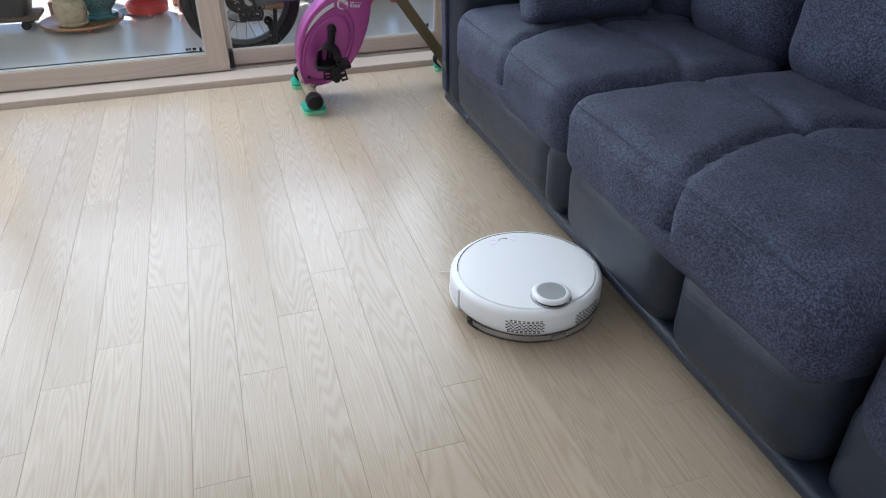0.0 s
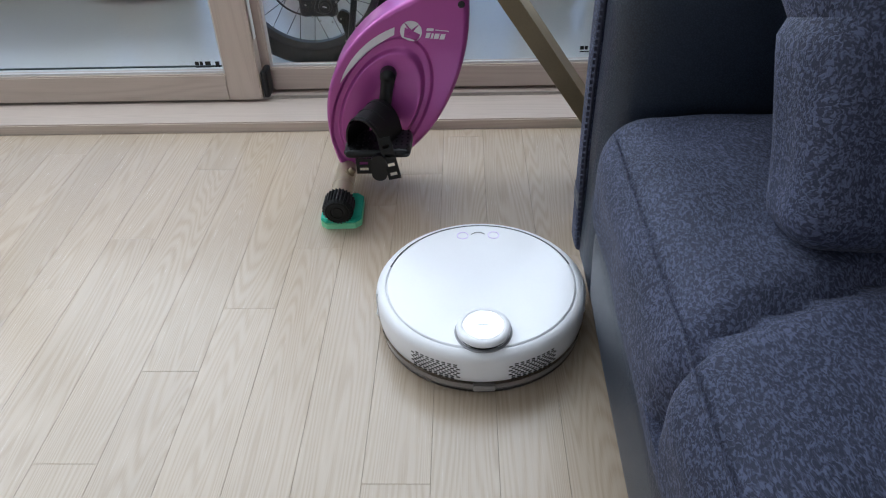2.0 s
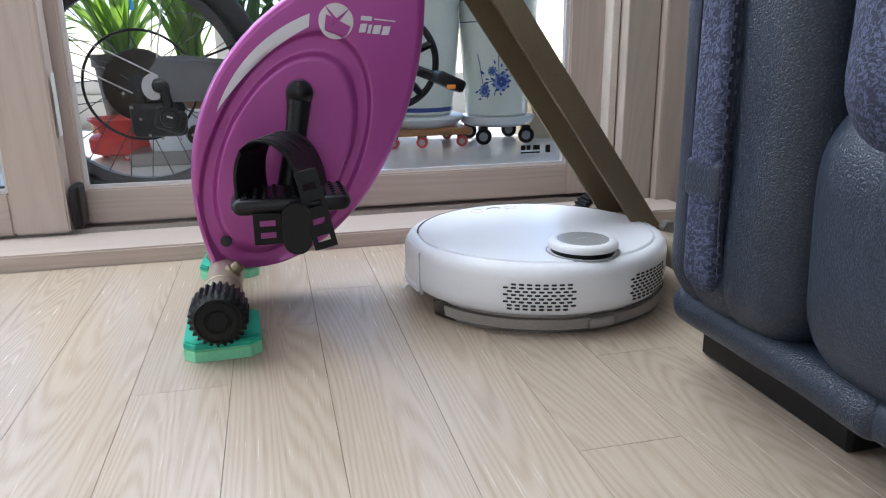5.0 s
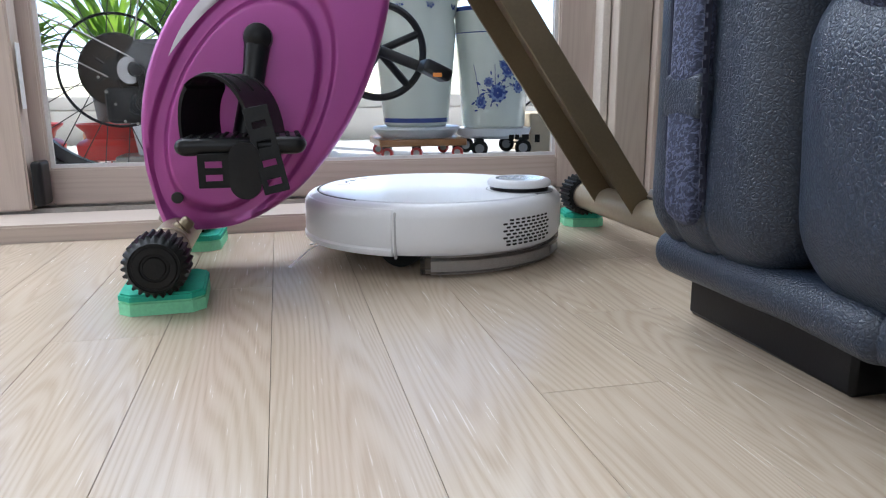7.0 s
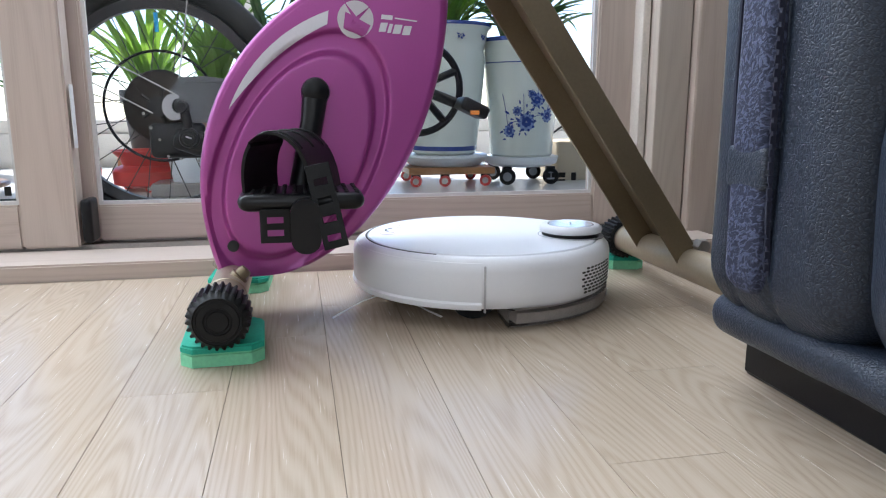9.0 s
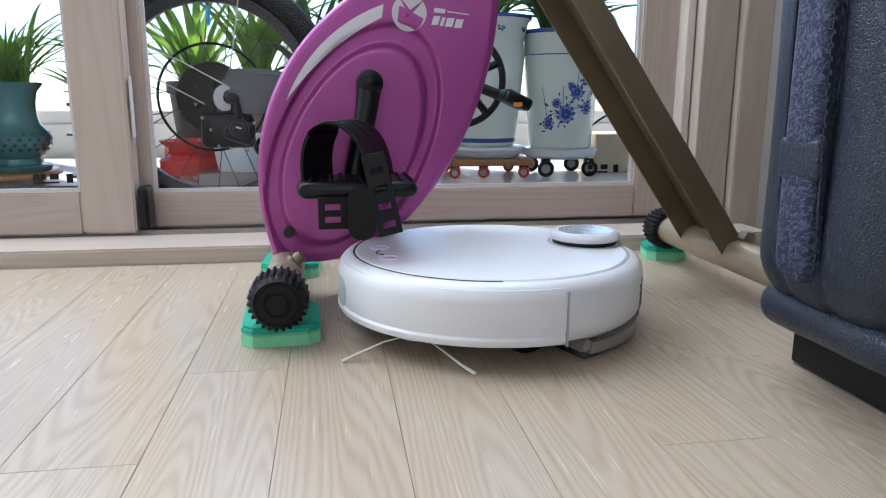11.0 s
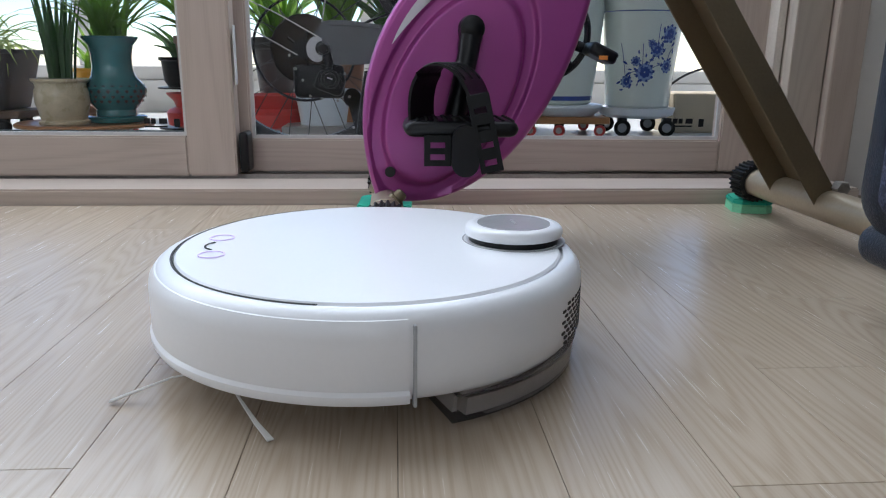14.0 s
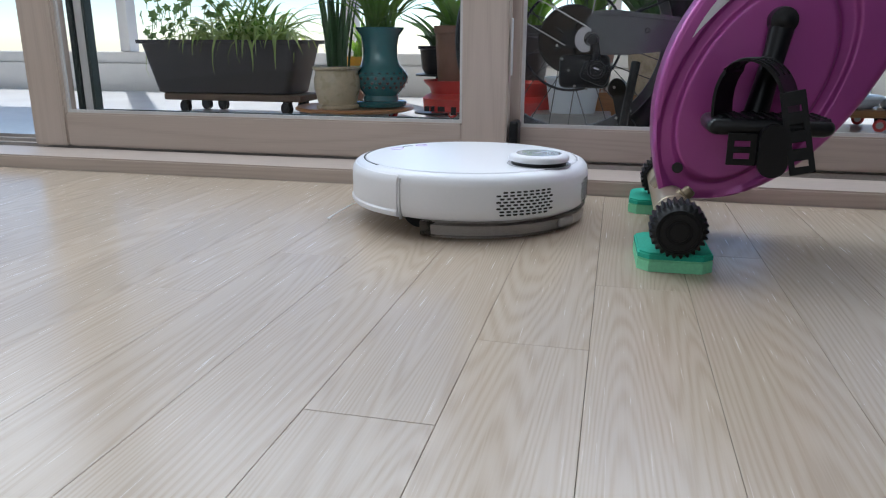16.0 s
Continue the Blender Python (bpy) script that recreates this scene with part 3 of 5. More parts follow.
def build_bike():
    yc = 0.325
    bike = empty("exercise_bike", pose(0.0, yc, 0.0))
    tagged(bike, "folding exercise bike with a metallic magenta shell and bronze legs", "exercise bike")
    outline = shell_outline()
    cx, cz = 0.11, 0.235
    bm = bmesh.new()
    levels = [0.0, 0.008, 0.02, 0.04, 0.07] + [0.07 + 0.93 * i / 100 for i in range(1, 101)]
    for side in (-1, 1):
        rings = []
        for lv in levels[:-1]:
            ring = []
            for x, z in outline:
                px, pz = cx + (x - cx) * (1 - lv), cz + (z - cz) * (1 - lv)
                e = min(1, lv / 0.07)
                ring.append(bm.verts.new((px, side * shell_depth(px, pz, e), pz)))
            rings.append(ring)
        n = len(outline)
        for a, b in zip(rings, rings[1:]):
            for i in range(n):
                f = (a[i], a[(i + 1) % n], b[(i + 1) % n], b[i])
                bm.faces.new(f)
        bm.faces.new(rings[-1])
        if side < 0:
            first = rings[0]
    for i in range(n):
        bm.faces.new((first[i], first[(i + 1) % n], rings[0][(i + 1) % n], rings[0][i]))
    shell = part("shell", bm, PURPLE, bike, "metallic magenta plastic shell")
    # printed marks on the shell
    face = lambda off: (lambda u, v, w: (u, -shell_depth(u, v, 1) - off - w, v))
    outer = bezier((0.016, 0.252), (0.035, 0.300), (0.075, 0.342), (0.131, 0.362), 16)
    inner = bezier((0.129, 0.347), (0.082, 0.325), (0.045, 0.290), (0.016, 0.252), 16)
    swoosh, rows_ = bmesh.new(), []
    for (x0, z0), (x1, z1) in zip(outer, inner[::-1]):
        pts = [(x0 + (x1 - x0) * k / 5, z0 + (z1 - z0) * k / 5) for k in range(6)]
        rows_.append([swoosh.verts.new((x, -shell_depth(x, z, 1) - 0.0007, z)) for x, z in pts])
    for r0, r1 in zip(rows_, rows_[1:]):
        for k in range(5):
            swoosh.faces.new((r0[k], r0[k + 1], r1[k + 1], r1[k]))
    part("stripe", swoosh, SILVER, bike, "silver swoosh print")
    ring = bmesh.new()
    ring_pts = [(0.161 + 0.0205 * math.cos(a), 0.353 + 0.0205 * math.sin(a)) for a in [2 * math.pi * i / 40 for i in range(40)]]
    plate(ring_pts, 0.0005, ring, face(0.0004))
    part("emblem", ring, SILVER, shell, "round silver emblem")
    cross = bmesh.new()
    for a in (0.75, 2.2):
        u, v = math.cos(a), math.sin(a)
        plate([(0.161 + u * p - v * q, 0.353 + v * p + u * q) for p, q in ((-0.019, -0.001), (0.0, -0.0028), (0.024, -0.001), (0.0, 0.002))], 0.0006, cross, face(0.0010))
    part("emblem_cross", cross, PURPLE, shell, smooth=False)
    drop = lambda x: (x - 0.187) * 0.12
    letters = [[(x, 0.340 - drop(x)), (x + w, 0.340 - drop(x)), (x + w + 0.003, 0.350 - drop(x)), (x + 0.003, 0.350 - drop(x))] for x, w in ((0.187, 0.008), (0.197, 0.004), (0.203, 0.009), (0.214, 0.009))]
    letters += [[(0.190, 0.354), (0.203, 0.353), (0.204, 0.358), (0.191, 0.359)], [(0.206, 0.3545), (0.232, 0.3515), (0.232, 0.353), (0.206, 0.356)]]
    for outline_ in letters:
        part("emblem_bar", plate(outline_, 0.0005, place=face(0.0004)), SILVER, shell, smooth=False)
    for x, z in ((0.013, 0.096), (0.256, 0.402)):
        part("screw_recess", lathe([(0, 0.0006), (0.006, 0.0006), (0.0066, 0), (0.0066, -0.004)], 20), DARK_GAP, bike, at=Matrix.Translation((x, -0.0500 if z < 0.2 else -0.0465, z)) @ pose(0, 0, 0, 90, 0, 0))
    # crank, arm and pedal
    crank = part("crank", lathe([(0, 0.030), (0.008, 0.029), (0.0148, 0.023), (0.0162, 0.012), (0.0162, -0.02)], 28), BLACK_PLASTIC, bike, "black crank arm", at=pose(0.113, -0.046, 0.272, 90, 0, 0))
    part("arm", tube([(0.113, -0.060, 0.272), (0.108, -0.064, 0.24), (0.100, -0.068, 0.20), (0.092, -0.070, 0.158)], lambda f: 0.0118 + 0.003 * abs(2 * f - 1), 14), BLACK_PLASTIC, crank)
    crank.children[0].matrix_parent_inverse = crank.matrix_basis.inverted()
    pedal = part("pedal", rbox((0.122, 0.088, 0.018), 0.008, k=3, m=5, puff=(0.004, 0, 0)), BLACK_PLASTIC, bike, "black plastic pedal", at=pose(0.083, -0.128, 0.149))
    inv = pedal.matrix_basis.inverted()
    studs = bmesh.new()
    for i in range(11):
        for j in range(6):
            x, y = 0.034 + 0.0105 * i, -0.163 + 0.014 * j
            lathe([(0, 0.1598), (0.0022, 0.1594), (0.003, 0.1565)], 8, bm=studs, at=Matrix.Translation((x, y, 0)))
    o = part("tread_studs", studs, BLACK_RUBBER, pedal)
    o.matrix_parent_inverse = inv
    o = part("pedal_axle_cap", plate(pill(0.086, 0.126, 0.030, 0.056, 8), 0.014, place=lambda u, v, w: (u, -0.183 + w, v), bevel=0.002), BLACK_PLASTIC, pedal)
    o.matrix_parent_inverse = inv
    strap = bmesh.new()
    arc = [(0.039, 0.150)] + bezier((0.038, 0.160), (0.034, 0.200), (0.050, 0.224), (0.078, 0.218), 12) + bezier((0.078, 0.218), (0.102, 0.211), (0.112, 0.185), (0.115, 0.152), 10)[1:]
    inner_arc = [(x + (0.003 if i < 8 else -0.003), z - 0.002) for i, (x, z) in enumerate(arc)]
    rows = []
    for (x, z), (xi, zi) in zip(arc, inner_arc):
        rows.append([strap.verts.new(v) for v in ((x, -0.168, z), (x, -0.078, z), (xi, -0.078, zi), (xi, -0.168, zi))])
    for a, b in zip(rows, rows[1:]):
        for i in range(4):
            strap.faces.new((a[i], a[(i + 1) % 4], b[(i + 1) % 4], b[i]))
    strap.faces.new(rows[0][::-1]), strap.faces.new(rows[-1])
    for k in range(3):
        y = -0.160 + 0.034 * k
        tube([(x, y, z + 0.0006) for x, z in arc[6:18]], 0.0012, 5, strap)
    strap.transform(Matrix.Translation((0.08, -0.12, 0)) @ Matrix.Rotation(radians(-20), 4, "Z") @ Matrix.Translation((-0.08, 0.12, 0)))
    o = part("toe_strap", strap, BLACK_RUBBER, pedal, "black rubber toe strap")
    o.matrix_parent_inverse = inv
    def slotted(w, h, slots, thick=0.0028):
        """A rubber strap end with pill-shaped holes through it."""
        bm_ = bmesh.new()
        cuts = [-h / 2] + [v for c in slots for v in (c - 0.0032, c + 0.0032)] + [h / 2]
        for k, (v0, v1) in enumerate(zip(cuts, cuts[1:])):
            if k % 2 == 0:
                add_box(bm_, (-w / 2, 0, v0), (w / 2, thick, v1), 0.0006)
            else:
                add_box(bm_, (-w / 2, 0, v0 - 0.001), (-w * 0.27, thick, v1 + 0.001), 0.0004)
                add_box(bm_, (w * 0.27, 0, v0 - 0.001), (w / 2, thick, v1 + 0.001), 0.0004)
        return bm_

    o = part("strap_tail", slotted(0.025, 0.086, (-0.032, -0.013, 0.006, 0.025)), BLACK_RUBBER, pedal, "strap end with slots")
    o.matrix_basis, o.matrix_parent_inverse = pose(0.107, -0.181, 0.146, -8, -12, 0), inv
    o = part("strap_tail", slotted(0.030, 0.034, (-0.007, 0.006)), BLACK_RUBBER, pedal)
    o.matrix_basis, o.matrix_parent_inverse = pose(0.056, -0.174, 0.126), inv
    pedal.matrix_basis = Matrix.Translation((0.010, 0, 0.012)) @ pedal.matrix_basis

    # feet
    def foot_bar(x, y0, y1, z, r, label):
        bar = part("foot_bar", tube([(x, y0, z), (x, (y0 + y1) / 2, z), (x, y1, z)], r, 24), CHAMPAGNE, bike, label)
        for y, s in ((y0, -1), (y1, 1)):
            prof = [(0, 0.012), (0.010, 0.012), (0.011, 0.0105), (0.013, 0.0105), (0.014, 0.012), (0.020, 0.0118), (0.021, 0.0105), (0.023, 0.0105), (0.024, 0.0118), (r + 0.0035, 0.010), (r + 0.0062, 0.006), (r + 0.0062, -0.030), (r + 0.0015, -0.032)]
            cap = lathe(prof, 104)
            for v in cap.verts:
                rad = math.hypot(v.co.x, v.co.y)
                if rad > r + 0.005:
                    k = round(math.atan2(v.co.y, v.co.x) / (2 * math.pi) * 104)
                    if k % 4 < 2:
                        v.co.x *= 1 + 0.0033 / rad
                        v.co.y *= 1 + 0.0033 / rad
            cap.transform(Matrix.Translation((x, y, z)) @ pose(0, 0, 0, 90 * (1 if s < 0 else -1), 0, 0))
            part("end_cap", cap, BLACK_RUBBER, bike, "ribbed black rubber end cap")
        return bar

    foot_bar(0.008, -0.192, 0.165, 0.0505, 0.0215, "bronze front foot tube")
    foot_bar(0.592, -0.235, 0.158, 0.0525, 0.0215, "champagne rear foot tube")
    part("fork_bracket", tube([(0.004, 0.0, 0.055), (0.012, 0.0, 0.07), (0.024, 0.0, 0.085)], 0.024, 16), BRONZE, bike)
    part("fork_bolt", lathe([(0, 0.014), (0.0062, 0.013), (0.0078, 0.010), (0.0078, 0.004), (0.0105, 0.003), (0.0105, -0.004)], 10), BRONZE, bike, at=pose(0.0195, -0.082, 0.0665, 0, 46, 0))
    part("clamp_band", lathe([(0.0225, -0.004), (0.0232, -0.003), (0.0232, 0.003), (0.0225, 0.004)], 40), CHAMPAGNE, bike, at=pose(0.008, -0.112, 0.0505, 90, 0, 0))
    # the channel-shaped rear leg that leans up to the front
    u = Vector((-0.571, 0, 0.821)).normalized()
    w = Vector((0.821, 0, 0.571)).normalized()
    base = Vector((0.601, -0.062, 0.0685))

    def leg_box(a0, a1, y0, y1):
        b = bmesh.new()
        vs = []
        for s in (-0.012, 0.74):
            for a, y in ((a0, y0), (a1, y0), (a1, y1), (a0, y1)):
                vs.append(b.verts.new(base + u * s + w * a + Vector((0, y, 0))))
        for i in range(4):
            b.faces.new((vs[i], vs[(i + 1) % 4], vs[4 + (i + 1) % 4], vs[4 + i]))
        b.faces.new(vs[:4][::-1]), b.faces.new(vs[4:])
        bmesh.ops.bevel(b, geom=list(b.edges), offset=0.0011, segments=1, affect="EDGES")
        return b

    part("leg", leg_box(-0.033, 0.0, -0.003, 0.0), BRONZE, bike, "bronze channel leg")
    part("leg_flange", leg_box(-0.003, 0.0, 0.0, 0.112), BRONZE, bike)
    part("leg_flange", leg_box(-0.033, 0.0, 0.112, 0.115), BRONZE, bike)
    part("leg_bolt", lathe([(0, 0.014), (0.009, 0.014), (0.010, 0.012), (0.010, 0)], 6), STEEL, bike, at=pose(0.600, -0.064, 0.078, 90, 0, 0))
    return bike


bike = build_bike()


def foam_pad(x, y, turn, wide=0.041, deep=0.052):
    pad = empty("foam_pad", pose(x, y, 0, 0, 0, turn))
    tagged(pad, "green foam scrub pad under the exercise bike's foot", "foam pad", group="foam pads under the bike")
    def octa(w, d, c):
        return [(-w + c, -d), (w - c, -d), (w, -d + c), (w, d - c), (w - c, d), (-w + c, d), (-w, d - c), (-w, -d + c)]
    part("foam_base", plate(octa(wide, deep, 0.012), 0.014, bevel=0.002), PALE_FOAM, pad, "pale green foam layer")
    part("scrub_layer", plate(octa(wide, deep, 0.012), 0.007, place=lambda u, v, w: (u, v, w + 0.0143), bevel=0.002), GREEN_FOAM, pad, "dark green scrub layer")
    return pad


for x, y, turn, wide, deep in ((0.007, 0.187, 2, 0.041, 0.050), (0.004, 0.478, -3, 0.041, 0.050), (0.604, 0.500, -12, 0.031, 0.036)):
    foam_pad(x, y, turn, wide, deep)


# ---- robot vacuum ----
R = 0.171


def build_robot():
    bot = empty("robot_vacuum")
    tagged(bot, "round white robot vacuum with a laser turret and mop tank", "robot vacuum")
    part("body", lathe([(0, 0.0235), (0.150, 0.0225), (0.163, 0.0235), (0.167, 0.028), (0.1688, 0.038), (0.1690, 0.0640), (0.1675, 0.0705), (0.1630, 0.0755), (0.157, 0.0778), (0.1545, 0.0780), (0.1535, 0.0745), (0, 0.0745)], 128), WHITE_PLASTIC, bot, "white plastic body")
    part("lid", lathe([(0.1515, 0.0735), (0.1520, 0.0775), (0.1505, 0.0790), (0.10, 0.0796), (0, 0.0798)], 112), WHITE_GLOSS, bot, "glossy white lid")
    # the bumper wraps the front
    bumper_prof = [(0.166, 0.0225), (0.171, 0.0240), (0.1725, 0.0268), (0.1725, 0.0300), (0.1705, 0.0322), (0.1710, 0.0335), (0.1710, 0.0625), (0.1698, 0.0685), (0.1662, 0.0730), (0.1635, 0.0735), (0.1635, 0.0225)]
    part("bumper", lathe(bumper_prof, 96, -5, 190, capped=True), WHITE_PLASTIC, bot, "white wrap-round front bumper")
    for a in (-6.3, 186.3):
        part("bumper_gap", rbox((0.005, 0.0026, 0.050), 0.001, k=1, m=1), GREY_GAP, bot, at=pose(0.1672 * math.cos(radians(a)), 0.1672 * math.sin(radians(a)), 0.0455, 0, 0, a))
    arc = lathe([(0.1526, 0.0781), (0.1536, 0.0788), (0.1548, 0.0781)], 60, 15, 150)
    part("lid_seam", arc, DARK_GAP, bot, "dark seam at the lid's front")
    # laser turret
    tx, ty = 0.0, -0.118
    turret = part("turret", lathe([(0.0385, 0.0836), (0.0402, 0.0843), (0.0409, 0.0868), (0.0404, 0.0895), (0.0380, 0.0919), (0.0338, 0.0928), (0.0320, 0.0928), (0.0315, 0.0923), (0, 0.0923)], 64), WHITE_PLASTIC, bot, "white laser turret cap", at=pose(tx, ty, 0))
    part("turret_slot", lathe([(0.0372, 0.0765), (0.0372, 0.0845), (0, 0.0845)], 48), BLACK_PLASTIC, turret, "black laser slot")
    part("turret_rim", lathe([(0.0428, 0.0775), (0.0434, 0.0795), (0.0420, 0.0798), (0.0370, 0.0785)], 56), GREY_MESH, turret)
    part("turret_disc", lathe([(0.0305, 0.0919), (0.0302, 0.0928), (0, 0.0930)], 56), mat("brushed_silver_disc", (0.62, 0.63, 0.64), 0.22, metal=0.55, var=0.06), turret, "silver disc on the turret")
    marks = bmesh.new()
    for k in range(4):
        add_box(marks, (-0.008 + 0.0042 * k, -0.001, 0.0930), (-0.005 + 0.0042 * k, 0.0012, 0.0933))
    part("turret_mark", marks, GREY_MESH, turret, smooth=False)
    # buttons near the front
    for x, glowing in ((-0.027, True), (0.027, True)):
        ring = lathe([(0.0088, 0.0796), (0.0090, 0.0802), (0.0100, 0.0802), (0.0102, 0.0796)], 32, at=Matrix.Translation((x, 0.122, 0)))
        part("button_ring", ring, LED, bot, "lit violet ring button")
    part("indicator", lathe([(0.0125, 0.0796), (0.0125, 0.0801), (0.0138, 0.0801), (0.0138, 0.0796)], 16, 30, 120, at=Matrix.Translation((0, 0.118, 0)), capped=True), DARK_GAP, bot)
    # front sensor window
    sensor = bmesh.new()
    cols = []
    for i in range(29):
        c = math.cos(math.pi * (1 - i / 28))
        u = 0.026 * c
        e = max(0.0, abs(u) - 0.012) / 0.014
        half = 0.0145 * math.sqrt(max(0.0, 1 - e * e)) + 0.0004
        cols.append([sensor.verts.new((q * math.sin(u / 0.171), q * math.cos(u / 0.171), 0.0455 + h)) for q, h in ((0.1705, -half), (0.1716, -half * 0.97), (0.1716, half * 0.97), (0.1705, half))])
    for a, b in zip(cols, cols[1:]):
        for k in range(3):
            sensor.faces.new((a[k], a[k + 1], b[k + 1], b[k]))
    part("sensor_window", sensor, mat("pale_grey_mesh", (0.47, 0.48, 0.51), 0.45, var=0.08, fine=900, bump=0.3), bot, "grey mesh sensor window")
    # exhaust vents at the back: staggered slots
    for side in (-1, 1):
        slots = bmesh.new()
        for row in range(8):
            n = 8 if row in (0, 7) else 9
            for c in range(n):
                ang = side * 26.2 + (c - (n - 1) / 2) * 3.05 + (0.75 if row % 2 else -0.75)
                a = radians(270 + ang)
                plate(pill(0, 0.0315 + 0.0038 * row, 0.0062, 0.0021, 2), 0.0006, slots, lambda u, v, w, a=a: ((0.1688 + w) * math.cos(a + u / 0.1688), (0.1688 + w) * math.sin(a + u / 0.1688), v))
        part("vent", slots, DARK_GAP, bot, "staggered exhaust slots", smooth=False)
    # mop tank
    part("mop_tank", lathe([(0.105, 0.0025), (0.160, 0.0020), (0.1655, 0.005), (0.1675, 0.0222), (0.105, 0.0222)], 64, 196, 148, capped=True), SMOKE, bot, "smoked clear mop tank")
    part("tank_core", lathe([(0.11, 0.005), (0.152, 0.005), (0.155, 0.017), (0.11, 0.017)], 40, 200, 140, capped=True), mat("grey_tank_core", (0.56, 0.52, 0.49), 0.6), bot)
    part("mop_cloth", lathe([(0.02, 0.0012), (0.150, 0.0012), (0.153, 0.0045), (0.02, 0.0045)], 40, 206, 128, capped=True), mat("grey_mop_cloth", (0.34, 0.31, 0.29), 0.9), bot)
    part("tank_catch", rbox((0.034, 0.009, 0.012), 0.003, k=2, m=2), mat("grey_catch", (0.28, 0.26, 0.25), 0.35), bot, at=pose(0, -0.1625, 0.0125))
    for x in (-0.105, 0.105):
        w = tube([(x - 0.012, 0.0, 0.031), (x + 0.012, 0.0, 0.031)], 0.031, 24)
        part("wheel", w, BLACK_RUBBER, bot)
    part("caster", tube([(-0.01, 0.115, 0.0125), (0.01, 0.115, 0.0125)], 0.0125, 16), BLACK_RUBBER, bot)
    brushes = []
    for x in (-0.095, 0.095):
        br = part("side_brush", lathe([(0, 0.0230), (0.016, 0.0228), (0.018, 0.0195), (0.012, 0.0180), (0, 0.0180)], 20), WHITE_PLASTIC, bot, "white three-armed side brush", at=pose(x, 0.108, 0))
        for k in range(3):
            arm = bmesh.new()
            for j in range(5):
                a = 2 * math.pi * k / 3
                off = (j - 2) * 0.013
                pts = [(r_ * math.cos(a + off * r_ * 12 + r_ * 2.2), r_ * math.sin(a + off * r_ * 12 + r_ * 2.2), z) for r_, z in ((0.012, 0.0195), (0.035, 0.015), (0.060, 0.007), (0.076, 0.002))]
                tube(pts, 0.0006, 5, arm)
            part("bristle", arm, BRISTLE, br)
        brushes.append(br)
    # the true proportions: 0.35 m across, 0.10 m high
    for ob in bot.children_recursive:
        ob.data.transform(Matrix.Diagonal((1.015, 1.015, 1.1, 1)))
        x, y, z = ob.matrix_basis.translation
        ob.matrix_basis.translation = (x * 1.015, y * 1.015, z * 1.1)
    return bot, brushes


LED = glow("violet_led", (0.70, 0.58, 0.85), 0.18)
GREY_GAP = mat("grey_gap", (0.42, 0.42, 0.43), 0.6)
BRISTLE = mat("white_bristle", (0.72, 0.70, 0.67), 0.7)
robot, brushes = build_robot()


# ---- things on the balcony ----
TERRACOTTA = mat("brown_clay", (0.22, 0.11, 0.07), 0.6, var=0.2)
TROUGH = mat("dark_brown_trough", (0.045, 0.040, 0.040), 0.5, var=0.2)
BEIGE_GLAZE = mat("beige_glaze", (0.48, 0.40, 0.26), 0.28, var=0.22, scale=30, coat=0.4)
TEAL_GLAZE = mat("teal_glaze", (0.035, 0.16, 0.17), 0.18, var=0.25, scale=24, coat=0.6)
WHITE_GLAZE = mat("white_porcelain", (0.64, 0.69, 0.63), 0.16, var=0.04, coat=0.5)
BLUE_GLAZE = mat("cobalt_glaze", (0.035, 0.065, 0.26), 0.25, var=0.3, scale=60, coat=0.4)
PALE_BLUE = mat("pale_cobalt_wash", (0.22, 0.30, 0.52), 0.25, var=0.3, scale=80, coat=0.4)
RED_PLASTIC = mat("red_plastic", (0.55, 0.045, 0.040), 0.35, var=0.1)
YELLOW_PLASTIC = mat("yellow_plastic", (0.75, 0.40, 0.03), 0.4, var=0.1)
CART_WOOD = plank_wood("orange_cart_wood", (0.45, 0.22, 0.09), (0.28, 0.12, 0.05), 0.3, along=0)
TRAY_WHITE = mat("white_tray_plastic", (0.70, 0.74, 0.78), 0.35, var=0.04)
SOIL = mat("potting_soil", (0.05, 0.035, 0.025), 0.95, var=0.4, fine=120, bump=0.8, depth=0.004)
CARTON = mat("beige_carton", (0.50, 0.42, 0.30), 0.8, var=0.08)


def leaf_material(name, low, high):
    m = mat(name, high, 0.42, var=0.2, scale=26, fine=180, dirt=low, bump=0.15)
    b = m.node_tree.nodes["Principled BSDF"]
    nt = m.node_tree
    thin = node(nt, "ShaderNodeBsdfTranslucent", Color=(high[0] * 2.2, high[1] * 1.9, high[2] * 1.2, 1))
    both = node(nt, "ShaderNodeMixShader", Fac=0.4)
    nt.links.new(b.outputs[0], both.inputs[1])
    nt.links.new(thin.outputs[0], both.inputs[2])
    nt.links.new(both.outputs[0], nt.nodes["Material Output"].inputs["Surface"])
    return m


GRASS_LEAF = leaf_material("strap_leaf_green", (0.05, 0.13, 0.02), (0.14, 0.28, 0.05))
PALE_LEAF = leaf_material("variegated_leaf", (0.14, 0.26, 0.06), (0.38, 0.50, 0.22))
DEEP_LEAF = leaf_material("deep_green_leaf", (0.02, 0.06, 0.02), (0.05, 0.12, 0.04))
ROUND_LEAF = leaf_material("ivy_green_leaf", (0.06, 0.14, 0.05), (0.16, 0.28, 0.12))


